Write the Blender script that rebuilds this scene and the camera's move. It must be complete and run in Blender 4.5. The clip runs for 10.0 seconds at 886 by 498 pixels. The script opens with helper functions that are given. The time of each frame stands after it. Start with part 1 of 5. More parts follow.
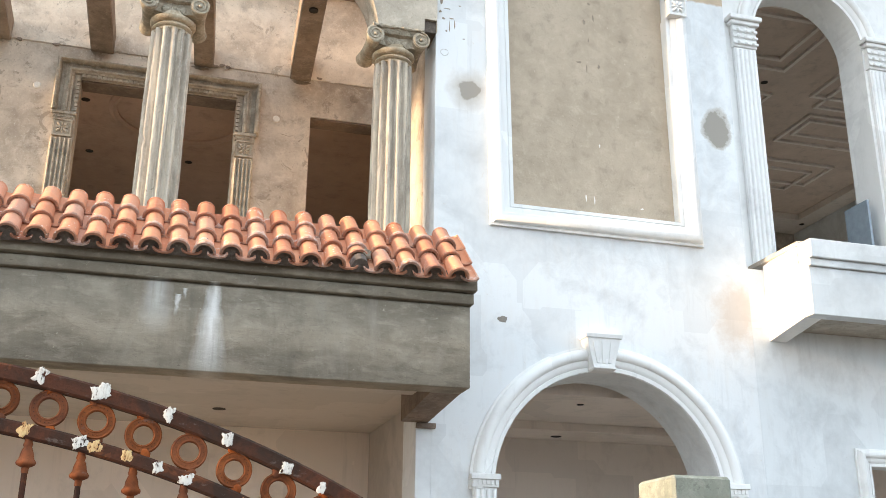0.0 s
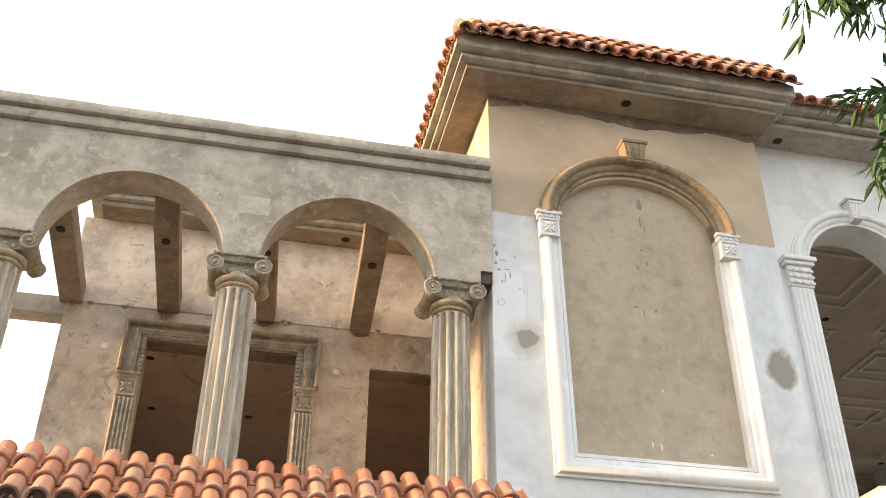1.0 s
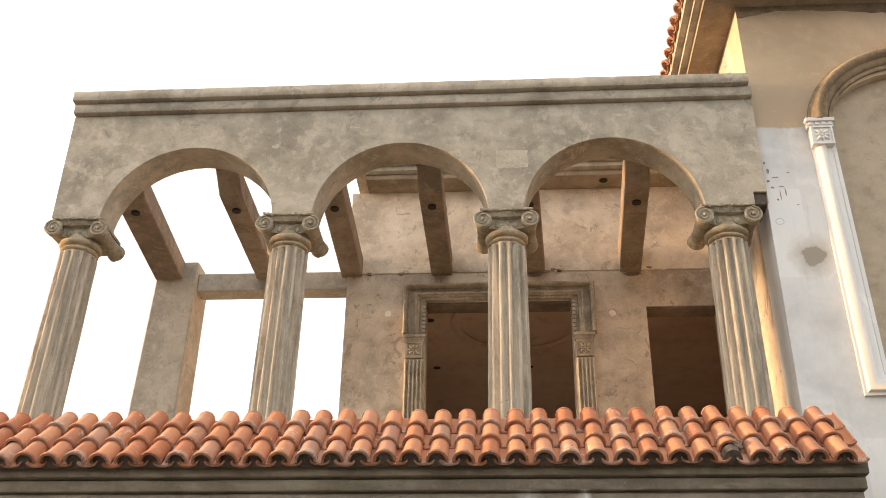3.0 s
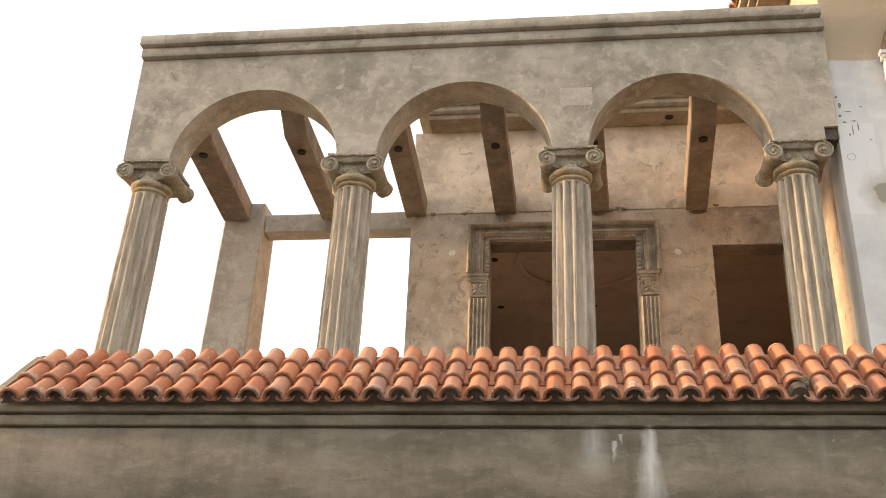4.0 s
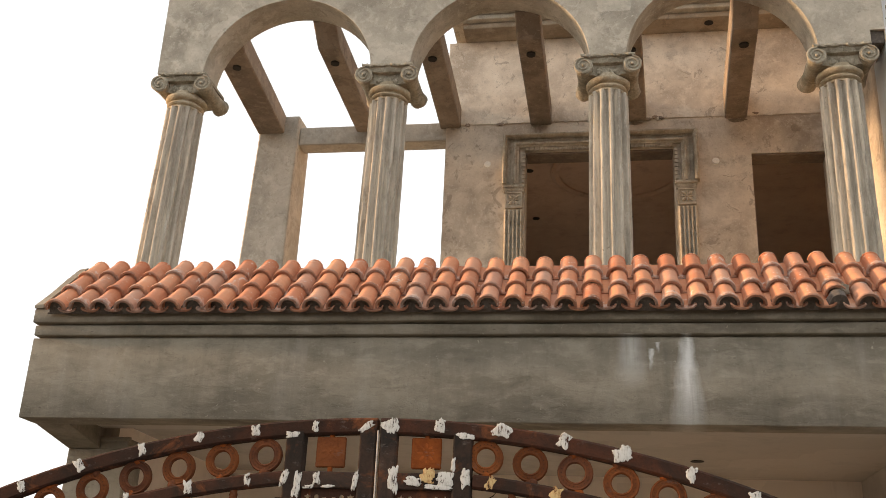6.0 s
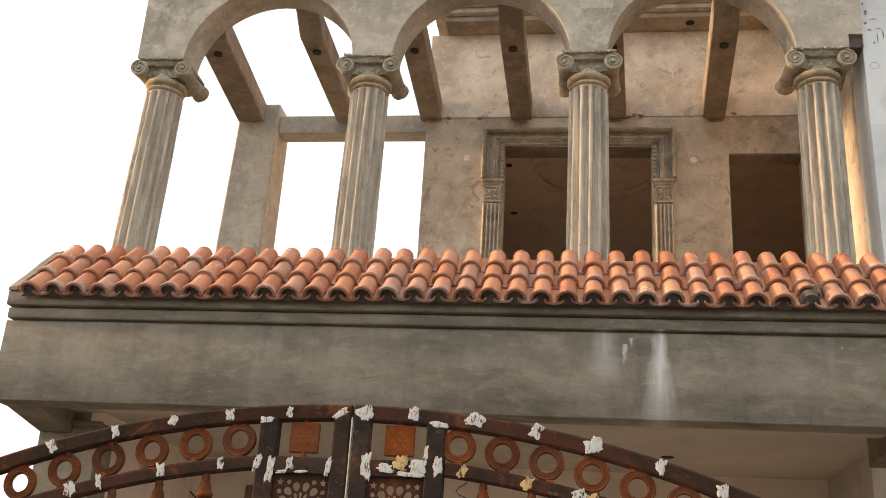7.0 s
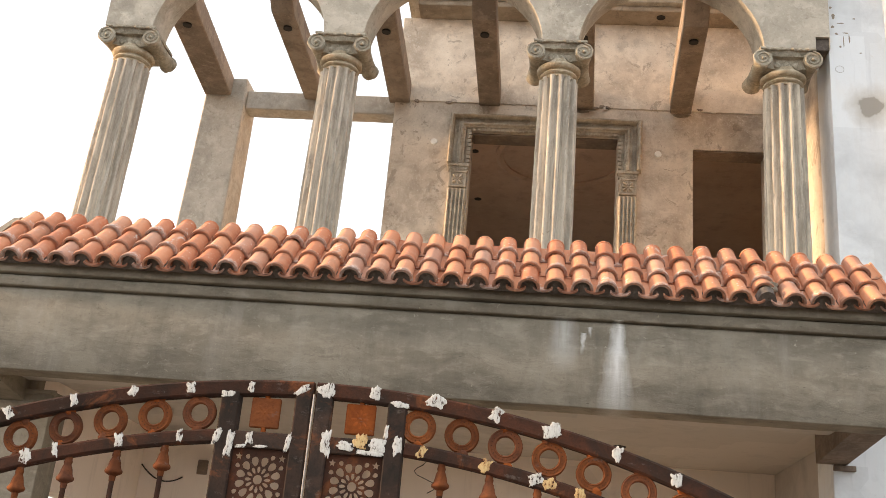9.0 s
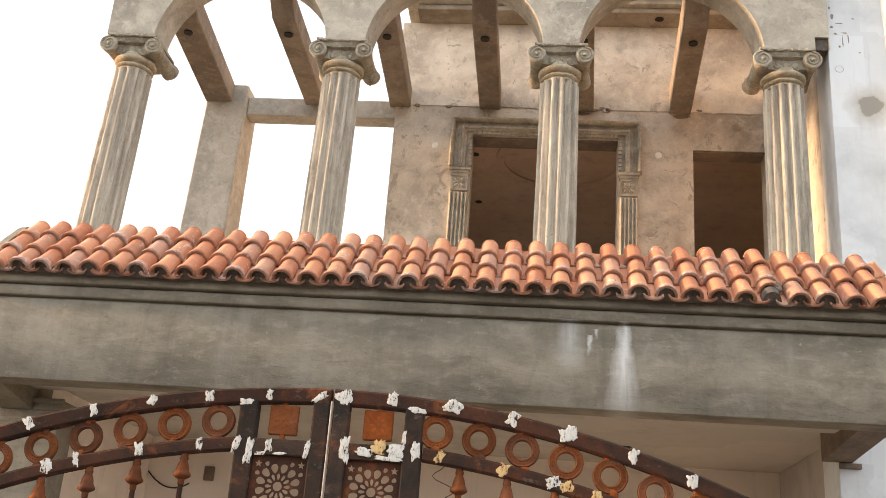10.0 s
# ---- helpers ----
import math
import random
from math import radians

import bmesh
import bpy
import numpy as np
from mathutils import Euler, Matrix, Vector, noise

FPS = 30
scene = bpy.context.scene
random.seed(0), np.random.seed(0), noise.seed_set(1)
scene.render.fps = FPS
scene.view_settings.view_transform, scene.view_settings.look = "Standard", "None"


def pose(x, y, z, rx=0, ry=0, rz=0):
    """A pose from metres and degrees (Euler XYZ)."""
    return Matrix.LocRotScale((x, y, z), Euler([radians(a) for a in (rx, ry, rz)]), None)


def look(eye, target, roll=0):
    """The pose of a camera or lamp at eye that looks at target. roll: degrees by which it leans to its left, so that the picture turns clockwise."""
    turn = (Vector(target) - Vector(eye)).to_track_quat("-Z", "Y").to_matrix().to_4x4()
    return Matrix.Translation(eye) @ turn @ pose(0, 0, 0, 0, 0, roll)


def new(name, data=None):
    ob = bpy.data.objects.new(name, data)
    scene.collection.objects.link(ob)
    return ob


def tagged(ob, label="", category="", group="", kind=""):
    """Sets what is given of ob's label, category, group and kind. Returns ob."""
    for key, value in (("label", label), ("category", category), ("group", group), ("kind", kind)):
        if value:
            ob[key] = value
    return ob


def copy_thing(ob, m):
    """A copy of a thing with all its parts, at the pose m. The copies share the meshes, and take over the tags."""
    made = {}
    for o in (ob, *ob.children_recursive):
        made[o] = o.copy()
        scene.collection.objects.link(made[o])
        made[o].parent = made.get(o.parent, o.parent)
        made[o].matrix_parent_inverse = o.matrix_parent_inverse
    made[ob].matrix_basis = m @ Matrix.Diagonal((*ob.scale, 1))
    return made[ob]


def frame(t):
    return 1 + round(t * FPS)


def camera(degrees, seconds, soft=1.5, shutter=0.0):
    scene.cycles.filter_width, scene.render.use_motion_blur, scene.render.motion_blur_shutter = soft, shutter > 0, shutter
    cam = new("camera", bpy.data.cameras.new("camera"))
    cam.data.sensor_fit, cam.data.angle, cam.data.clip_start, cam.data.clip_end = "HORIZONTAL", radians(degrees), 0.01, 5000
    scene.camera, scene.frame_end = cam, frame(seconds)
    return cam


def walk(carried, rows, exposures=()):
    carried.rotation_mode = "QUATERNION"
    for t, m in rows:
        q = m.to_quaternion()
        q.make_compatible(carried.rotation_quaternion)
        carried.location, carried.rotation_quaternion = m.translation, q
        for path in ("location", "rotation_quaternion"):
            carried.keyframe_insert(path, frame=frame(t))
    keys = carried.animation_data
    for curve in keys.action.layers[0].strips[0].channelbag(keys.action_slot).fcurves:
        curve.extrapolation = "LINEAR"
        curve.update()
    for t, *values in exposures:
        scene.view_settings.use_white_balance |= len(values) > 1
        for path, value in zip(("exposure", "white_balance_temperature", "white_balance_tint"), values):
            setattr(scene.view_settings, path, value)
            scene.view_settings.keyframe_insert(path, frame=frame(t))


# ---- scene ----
cam = camera(47.0, 10.0, soft=0.65)
PATH = [
    (0, (2.181, -8.024, 1.613), (2.694, -6.203, 2.262), 0.5),
    (0.1, (2.175, -8.029, 1.621), (2.661, -6.212, 2.3), 0.3),
    (0.2, (2.168, -8.035, 1.629), (2.608, -6.218, 2.339), 0.1),
    (0.3, (2.16, -8.041, 1.636), (2.563, -6.229, 2.379), 0.1),
    (0.4, (2.156, -8.043, 1.64), (2.548, -6.268, 2.473), 0.0),
    (0.5, (2.155, -8.039, 1.643), (2.53, -6.297, 2.55), 0.2),
    (0.7, (2.163, -8.014, 1.662), (2.528, -6.316, 2.653), 0.2),
    (1, (2.167, -8.013, 1.682), (2.519, -6.364, 2.758), 0.4),
    (1.2, (2.161, -8.014, 1.686), (2.534, -6.429, 2.848), -0.2),
    (1.5, (2.141, -8.007, 1.7), (2.516, -6.422, 2.861), -0.1),
    (1.7, (2.126, -8.014, 1.704), (2.439, -6.389, 2.827), 0.6),
    (2, (2.097, -8.027, 1.699), (2.284, -6.341, 2.757), 1.0),
    (2.2, (2.084, -8.003, 1.705), (2.184, -6.29, 2.733), 1.2),
    (2.5, (2.05, -7.988, 1.706), (2.049, -6.25, 2.697), 0.9),
    (2.7, (2.023, -7.988, 1.703), (1.963, -6.257, 2.703), 1.1),
    (3, (1.99, -7.965, 1.7), (1.868, -6.225, 2.679), 0.9),
    (3.2, (1.977, -7.943, 1.699), (1.821, -6.194, 2.655), 1.3),
    (4.3, (1.982, -8.01, 1.658), (1.723, -6.225, 2.521), 2.5),
    (4.5, (1.975, -8.015, 1.657), (1.717, -6.229, 2.52), 2.7),
    (5, (1.96, -7.986, 1.666), (1.701, -6.199, 2.526), 2.7),
    (5.5, (1.962, -7.998, 1.658), (1.689, -6.192, 2.471), 2.4),
    (6, (1.955, -7.98, 1.645), (1.641, -6.139, 2.361), 2.6),
    (6.2, (1.954, -7.969, 1.638), (1.637, -6.121, 2.335), 3.0),
    (7.5, (1.956, -8.012, 1.62), (1.702, -6.16, 2.331), 3.5),
    (8, (1.951, -8.007, 1.613), (1.68, -6.144, 2.289), 3.6),
    (8.5, (1.945, -8.011, 1.61), (1.718, -6.143, 2.289), 4.4),
    (9, (1.93, -8.014, 1.611), (1.739, -6.144, 2.293), 5.1),
    (9.5, (1.899, -8.035, 1.613), (1.715, -6.17, 2.311), 4.9),
    (10, (1.869, -8.06, 1.609), (1.684, -6.191, 2.295), 4.3),
]
walk(cam, [(t, look(eye, target, roll)) for t, eye, target, roll in PATH],
     [(0.0, 1.22, 5600, 6), (0.4, 1.24, 5440, 7), (0.8, 0.99, 5900, 7), (1.0, 0.86, 6220, 9), (1.2, 0.72, 6950, 12), (2.2, 0.68, 6980, 12), (3.0, 0.65, 6800, 12), (4.5, 0.54, 6700, 12), (6.2, 0.43, 6480, 11), (8.0, 0.69, 6370, 11), (9.0, 0.90, 6230, 11), (10.0, 0.96, 6210, 11)])

# ---- world, sun and exposure ----
SUN_EL, SUN_AZ = 9.0, 181.5        # height of the sun; where it stands, counted from +x towards +y
world = bpy.data.worlds.new("sky")
scene.world = world
world.use_nodes = True
wn = world.node_tree
wn.nodes.clear()
sky = wn.nodes.new("ShaderNodeTexSky")
sky.sky_type = 'NISHITA'
sky.sun_disc = False
sky.sun_elevation = radians(SUN_EL)
sky.sun_rotation = radians(90 - SUN_AZ)
sky.air_density, sky.dust_density, sky.ozone_density = 1.0, 7.0, 1.0
bg = wn.nodes.new("ShaderNodeBackground")
bg.inputs[1].default_value = 0.15
wo = wn.nodes.new("ShaderNodeOutputWorld")
haze = wn.nodes.new("ShaderNodeMix")       # thick bright haze over the blue
haze.data_type = 'RGBA'
haze.inputs[0].default_value = 0.72
haze.inputs[7].default_value = (7.95, 8.0, 7.9, 1.0)
wn.links.new(sky.outputs[0], haze.inputs[6])
wn.links.new(haze.outputs[2], bg.inputs[0])
wn.links.new(bg.outputs[0], wo.inputs[0])
sun_data = bpy.data.lights.new("sun", 'SUN')
sun_data.energy, sun_data.angle, sun_data.color = 5.0, radians(5.0), (1.0, 0.63, 0.34)
sun = new("sun", sun_data)
sun.matrix_world = look((math.cos(radians(SUN_AZ)) * 30, math.sin(radians(SUN_AZ)) * 30, 30 * math.tan(radians(SUN_EL))), (0, 0, 0))


# ---- materials ----
def nd(nt, kind, inputs=None, **props):
    n = nt.nodes.new("ShaderNode" + kind)
    for k, v in props.items():
        setattr(n, k, v)
    for k, v in (inputs or {}).items():
        if isinstance(v, bpy.types.NodeSocket):
            nt.links.new(v, n.inputs[k])
        else:
            n.inputs[k].default_value = v
    return n


def start_mat(name, rough=0.9, metal=0.0):
    m = bpy.data.materials.new(name)
    m.use_nodes = True
    nt = m.node_tree
    b = nt.nodes["Principled BSDF"]
    b.inputs["Roughness"].default_value = rough
    b.inputs["Metallic"].default_value = metal
    return m, nt, b


def rgb(c):
    return (c[0], c[1], c[2], 1.0)


def place(nt, stretch=(1, 1, 1)):
    g = nd(nt, "NewGeometry")
    return nd(nt, "VectorMath", {0: g.outputs["Position"], 1: stretch}, operation='MULTIPLY').outputs[0]


def noise_of(nt, vec, scale, detail=5.0, rough=0.6, distort=0.0):
    return nd(nt, "TexNoise", {"Vector": vec, "Scale": scale, "Detail": detail, "Roughness": rough, "Distortion": distort}).outputs["Fac"]


def ramp(nt, fac, lo, hi):
    return nd(nt, "MapRange", {"Value": fac, "From Min": lo, "From Max": hi}, clamp=True).outputs[0]


def mixc(nt, fac, a, b):
    n = nd(nt, "Mix", data_type='RGBA')
    for key, v in ((0, fac), (6, a), (7, b)):
        if isinstance(v, bpy.types.NodeSocket):
            nt.links.new(v, n.inputs[key])
        else:
            n.inputs[key].default_value = v if key == 0 else rgb(v)
    return n.outputs[2]


def calc(nt, op, a, b=0.0, c=0.0):
    n = nd(nt, "Math", operation=op)
    for key, v in ((0, a), (1, b), (2, c)):
        if isinstance(v, bpy.types.NodeSocket):
            nt.links.new(v, n.inputs[key])
        else:
            n.inputs[key].default_value = v
    return n.outputs[0]


def bump(nt, b, height, strength=0.3, dist=0.01):
    n = nd(nt, "Bump", {"Height": height, "Strength": strength, "Distance": dist})
    nt.links.new(n.outputs[0], b.inputs["Normal"])


def cement(name, base, dark, light, stretch=(1, 1, 1), blotch=1.1, strength=0.35, crisp=1.0):
    """Bare cement plaster: broad blotches, trowel marks, fine sand, some pits."""
    m, nt, b = start_mat(name, 0.93)
    v = place(nt, stretch)
    broad = noise_of(nt, v, blotch, 4.0, 0.55, 0.6)
    mid = noise_of(nt, v, blotch * 5, 6.0, 0.65, 0.3)
    fine = noise_of(nt, place(nt), 160.0, 3.0, 0.7)
    pits = nd(nt, "TexVoronoi", {"Vector": v, "Scale": 7.0, "Randomness": 1.0}).outputs["Distance"]
    c = mixc(nt, ramp(nt, broad, 0.36, 0.62), dark, base)
    c = mixc(nt, calc(nt, 'MULTIPLY', ramp(nt, mid, 0.52, 0.75), 0.75), c, light)
    c = mixc(nt, calc(nt, 'MULTIPLY', ramp(nt, mid, 0.46, 0.26), 0.6), c, tuple(0.65 * x for x in dark))
    c = mixc(nt, calc(nt, 'MULTIPLY', ramp(nt, pits, 0.055, 0.03), 0.45), c, tuple(0.4 * x for x in dark))
    # trowelled repairs with a crisp rim, worn scars and a scatter of specks
    skim = noise_of(nt, v, blotch * 1.7, 7.0, 0.66, 0.35)
    c = mixc(nt, calc(nt, 'MULTIPLY', ramp(nt, skim, 0.555, 0.60 if crisp == 1.0 else 0.64), 0.40 * crisp), c, light)
    scar = noise_of(nt, v, blotch * 2.6, 8.0, 0.7, 1.0)
    c = mixc(nt, calc(nt, 'MULTIPLY', ramp(nt, scar, 0.40, 0.375), 0.45 * crisp), c, tuple(0.72 * x for x in dark))
    rough_zone = ramp(nt, broad, 0.45, 0.6)
    grit = calc(nt, 'MULTIPLY', ramp(nt, noise_of(nt, place(nt), 34.0, 5.0, 0.75), 0.60, 0.68), rough_zone)
    c = mixc(nt, calc(nt, 'MULTIPLY', grit, 0.5), c, tuple(0.55 * x for x in dark))
    pale = calc(nt, 'MULTIPLY', ramp(nt, noise_of(nt, place(nt), 27.0, 5.0, 0.7, 0.6), 0.64, 0.70), ramp(nt, broad, 0.55, 0.42))
    c = mixc(nt, calc(nt, 'MULTIPLY', pale, 0.6), c, tuple(min(0.8, 1.35 * x) for x in light))
    grain = noise_of(nt, place(nt), 48.0, 6.0, 0.75)
    c = mixc(nt, calc(nt, 'MULTIPLY', ramp(nt, grain, 0.42, 0.30), 0.45 * crisp), c, tuple(0.6 * x for x in dark))
    c = mixc(nt, calc(nt, 'MULTIPLY', ramp(nt, grain, 0.56, 0.70), 0.35 * crisp), c, tuple(min(0.8, 1.25 * x) for x in light))
    nt.links.new(c, b.inputs["Base Color"])
    h = calc(nt, 'ADD', calc(nt, 'MULTIPLY', mid, 1.0), calc(nt, 'MULTIPLY', fine, 0.18))
    h = calc(nt, 'ADD', h, calc(nt, 'MULTIPLY', ramp(nt, skim, 0.55, 0.58), 0.22))
    h = calc(nt, 'SUBTRACT', h, calc(nt, 'MULTIPLY', grit, 0.35))
    bump(nt, b, h, strength, 0.02)
    return m


def whitewash(name, white, under, cover=0.5, line=None):
    """Thin white primer over cement, patchy; above the line the plaster is still bare."""
    m, nt, b = start_mat(name, 0.85)
    v = place(nt)
    broad = noise_of(nt, v, 0.9, 5.0, 0.6, 0.8)
    mid = noise_of(nt, v, 4.5, 6.0, 0.7, 0.4)
    brush = noise_of(nt, place(nt, (1, 1, 0.25)), 14.0, 4.0, 0.6)
    thin = calc(nt, 'ADD', calc(nt, 'MULTIPLY', broad, 0.6), calc(nt, 'MULTIPLY', mid, 0.4))
    c = mixc(nt, ramp(nt, thin, cover - 0.13, cover + 0.06), tuple(0.72 * w for w in white), white)
    c = mixc(nt, calc(nt, 'MULTIPLY', ramp(nt, brush, 0.5, 0.8), 0.12), c, under)
    # second coats in squarish patches, and thin grey runs
    cell = nd(nt, "TexVoronoi", {"Vector": place(nt, (1, 1, 0.8)), "Scale": 1.5, "Randomness": 0.9}, distance='CHEBYCHEV').outputs["Color"]
    tone = nd(nt, "SeparateXYZ", {0: cell}).outputs[0]
    c = mixc(nt, calc(nt, 'MULTIPLY', ramp(nt, tone, 0.55, 0.75), 0.35), c, tuple(0.76 * w for w in white))
    run = calc(nt, 'MULTIPLY', ramp(nt, noise_of(nt, place(nt, (1, 1, 0.07)), 9.0, 5.0, 0.7), 0.57, 0.70), ramp(nt, broad, 0.4, 0.6))
    c = mixc(nt, calc(nt, 'MULTIPLY', run, 0.30), c, tuple(0.58 * w for w in white))
    scuff = ramp(nt, noise_of(nt, v, 13.0, 7.0, 0.75, 0.8), 0.66, 0.70)
    c = mixc(nt, calc(nt, 'MULTIPLY', scuff, 0.35), c, tuple(0.9 * u for u in under))
    if line:
        z = nd(nt, "SeparateXYZ", {0: nd(nt, "NewGeometry").outputs["Position"]}).outputs[2]
        wob = calc(nt, 'ADD', z, calc(nt, 'MULTIPLY', calc(nt, 'SUBTRACT', noise_of(nt, v, 3.0, 5.0, 0.7), 0.5), 0.10))
        bare = mixc(nt, ramp(nt, broad, 0.38, 0.62), tuple(0.78 * u for u in under), under)
        bare = mixc(nt, calc(nt, 'MULTIPLY', ramp(nt, mid, 0.55, 0.75), 0.4), bare, tuple(1.25 * u for u in under))
        c = mixc(nt, ramp(nt, wob, line - 0.012, line + 0.012), c, bare)
        # two damp repairs
        pos = nd(nt, "NewGeometry").outputs["Position"]
        for at, wide, core, halo in (((4.69, 0.05, 6.07), (1.0, 0.0, 0.92), 0.10, 0.235), ((7.255, 0.05, 6.03), (1.15, 0.0, 0.78), 0.15, 0.19)):
            off = nd(nt, "VectorMath", {0: nd(nt, "VectorMath", {0: pos, 1: at}, operation='SUBTRACT').outputs[0], 1: wide}, operation='MULTIPLY').outputs[0]
            d = nd(nt, "VectorMath", {0: off}, operation='LENGTH').outputs["Value"]
            d = calc(nt, 'ADD', d, calc(nt, 'MULTIPLY', calc(nt, 'SUBTRACT', noise_of(nt, place(nt), 7.0, 5.0, 0.6), 0.5), 0.17))
            c = mixc(nt, calc(nt, 'MULTIPLY', ramp(nt, d, halo, core * 1.1), 0.8), c, (0.47, 0.44, 0.39))
            c = mixc(nt, calc(nt, 'MULTIPLY', ramp(nt, d, core + 0.008, core - 0.008), 0.85), c, (0.28, 0.255, 0.215))
        # mud-coloured splashes beside the balcony
        off = nd(nt, "VectorMath", {0: nd(nt, "VectorMath", {0: pos, 1: (7.30, 0.05, 4.13)}, operation='SUBTRACT').outputs[0], 1: (1.0, 0.0, 0.75)}, operation='MULTIPLY').outputs[0]
        d = calc(nt, 'ADD', nd(nt, "VectorMath", {0: off}, operation='LENGTH').outputs["Value"], calc(nt, 'MULTIPLY', calc(nt, 'SUBTRACT', noise_of(nt, place(nt), 5.0, 7.0, 0.75), 0.5), 0.5))
        c = mixc(nt, calc(nt, 'MULTIPLY', ramp(nt, d, 0.30, 0.12), 0.55), c, (0.50, 0.41, 0.32))
    nt.links.new(c, b.inputs["Base Color"])
    fine = noise_of(nt, v, 120.0, 3.0, 0.7)
    bump(nt, b, calc(nt, 'ADD', mid, calc(nt, 'MULTIPLY', fine, 0.15)), 0.22, 0.015)
    return m


GREY = cement("grey_cement", (0.475, 0.433, 0.355), (0.295, 0.267, 0.215), (0.63, 0.583, 0.49), blotch=1.6, strength=0.5)
COAT = cement("yellow_tan_plaster", (0.72, 0.635, 0.52), (0.44, 0.37, 0.29), (0.79, 0.715, 0.60), blotch=1.5, strength=0.6, crisp=1.4)
TAN = cement("tan_cement", (0.62, 0.535, 0.43), (0.355, 0.292, 0.228), (0.69, 0.605, 0.50), blotch=1.3, strength=0.55, crisp=1.4)
FASCIA = cement("fascia_cement", (0.275, 0.240, 0.183), (0.175, 0.151, 0.113), (0.365, 0.325, 0.255), stretch=(0.6, 1, 1.4), blotch=1.8, strength=0.35, crisp=0.6)


def drip_stains(m):
    """White lime that has run down the fascia from the joint under the roof, in a few tongues."""
    nt = m.node_tree
    b = nt.nodes["Principled BSDF"]
    was = b.inputs["Base Color"].links[0].from_socket
    xyz = nd(nt, "SeparateXYZ", {0: nd(nt, "NewGeometry").outputs["Position"]}).outputs
    wob = calc(nt, 'MULTIPLY', calc(nt, 'SUBTRACT', noise_of(nt, place(nt, (1, 1, 0.5)), 9.0, 4.0, 0.6), 0.5), 0.10)
    x = calc(nt, 'ADD', xyz[0], wob)
    total = None
    for cx, w0, w1, top, low, amount in ((2.49, 0.045, 0.175, 3.66, 2.76, 1.0), (2.12, 0.10, 0.13, 3.66, 3.25, 0.5), (2.250, 0.018, 0.014, 3.56, 3.40, 0.8), (2.292, 0.022, 0.008, 3.605, 3.53, 0.7)):
        down = ramp(nt, xyz[2], top, low)
        wide = calc(nt, 'ADD', w0, calc(nt, 'MULTIPLY', down, w1 - w0))
        off = calc(nt, 'DIVIDE', calc(nt, 'ABSOLUTE', calc(nt, 'SUBTRACT', x, cx)), wide)
        mask = calc(nt, 'MULTIPLY', ramp(nt, off, 1.0, 0.1), ramp(nt, down, 1.0, 0.35))
        mask = calc(nt, 'MULTIPLY', calc(nt, 'MULTIPLY', mask, amount), calc(nt, 'GREATER_THAN', top, xyz[2]))
        total = mask if total is None else calc(nt, 'MAXIMUM', total, mask)
    streak = noise_of(nt, place(nt, (1, 1, 0.08)), 38.0, 3.0, 0.6)
    total = calc(nt, 'MULTIPLY', total, ramp(nt, streak, -0.35, 0.5))
    runs = noise_of(nt, place(nt, (1, 1, 0.22)), 3.2, 6.0, 0.68, 0.4)
    was = mixc(nt, calc(nt, 'MULTIPLY', ramp(nt, runs, 0.52, 0.70), 0.45), was, (0.105, 0.093, 0.070))
    was = mixc(nt, calc(nt, 'MULTIPLY', ramp(nt, runs, 0.46, 0.30), 0.35), was, (0.37, 0.34, 0.29))
    nt.links.new(mixc(nt, calc(nt, 'MULTIPLY', total, 0.9), was, (0.70, 0.69, 0.66)), b.inputs["Base Color"])


drip_stains(FASCIA)
CAST = cement("cast_cement", (0.49, 0.43, 0.345), (0.33, 0.288, 0.23), (0.61, 0.55, 0.455), stretch=(1, 1, 0.3), blotch=5.0, strength=0.35)
CAP = cement("grimy_cement", (0.40, 0.355, 0.27), (0.235, 0.205, 0.15), (0.50, 0.455, 0.36), blotch=6.0, strength=0.5)
NECK = cement("ochre_cement", (0.44, 0.365, 0.25), (0.30, 0.24, 0.155), (0.56, 0.50, 0.39), blotch=6.0, strength=0.35)


def lime_runs(m):
    """Pale and dark runs down the flutes, each of its own width."""
    nt = m.node_tree
    b = nt.nodes["Principled BSDF"]
    was = b.inputs["Base Color"].links[0].from_socket
    run = noise_of(nt, place(nt, (1, 1, 0.035)), 26.0, 4.0, 0.6)
    patch = noise_of(nt, place(nt), 2.3, 4.0, 0.6)
    c = mixc(nt, calc(nt, 'MULTIPLY', ramp(nt, run, 0.50, 0.62), calc(nt, 'MULTIPLY', ramp(nt, patch, 0.36, 0.56), 0.75)), was, (0.68, 0.59, 0.45))
    c = mixc(nt, calc(nt, 'MULTIPLY', ramp(nt, run, 0.46, 0.34), 0.55), c, (0.25, 0.215, 0.165))
    crack = ramp(nt, noise_of(nt, place(nt, (1, 1, 0.45)), 30.0, 5.0, 0.75, 0.6), 0.645, 0.69)
    c = mixc(nt, calc(nt, 'MULTIPLY', crack, 0.7), c, (0.17, 0.14, 0.105))
    nt.links.new(c, b.inputs["Base Color"])


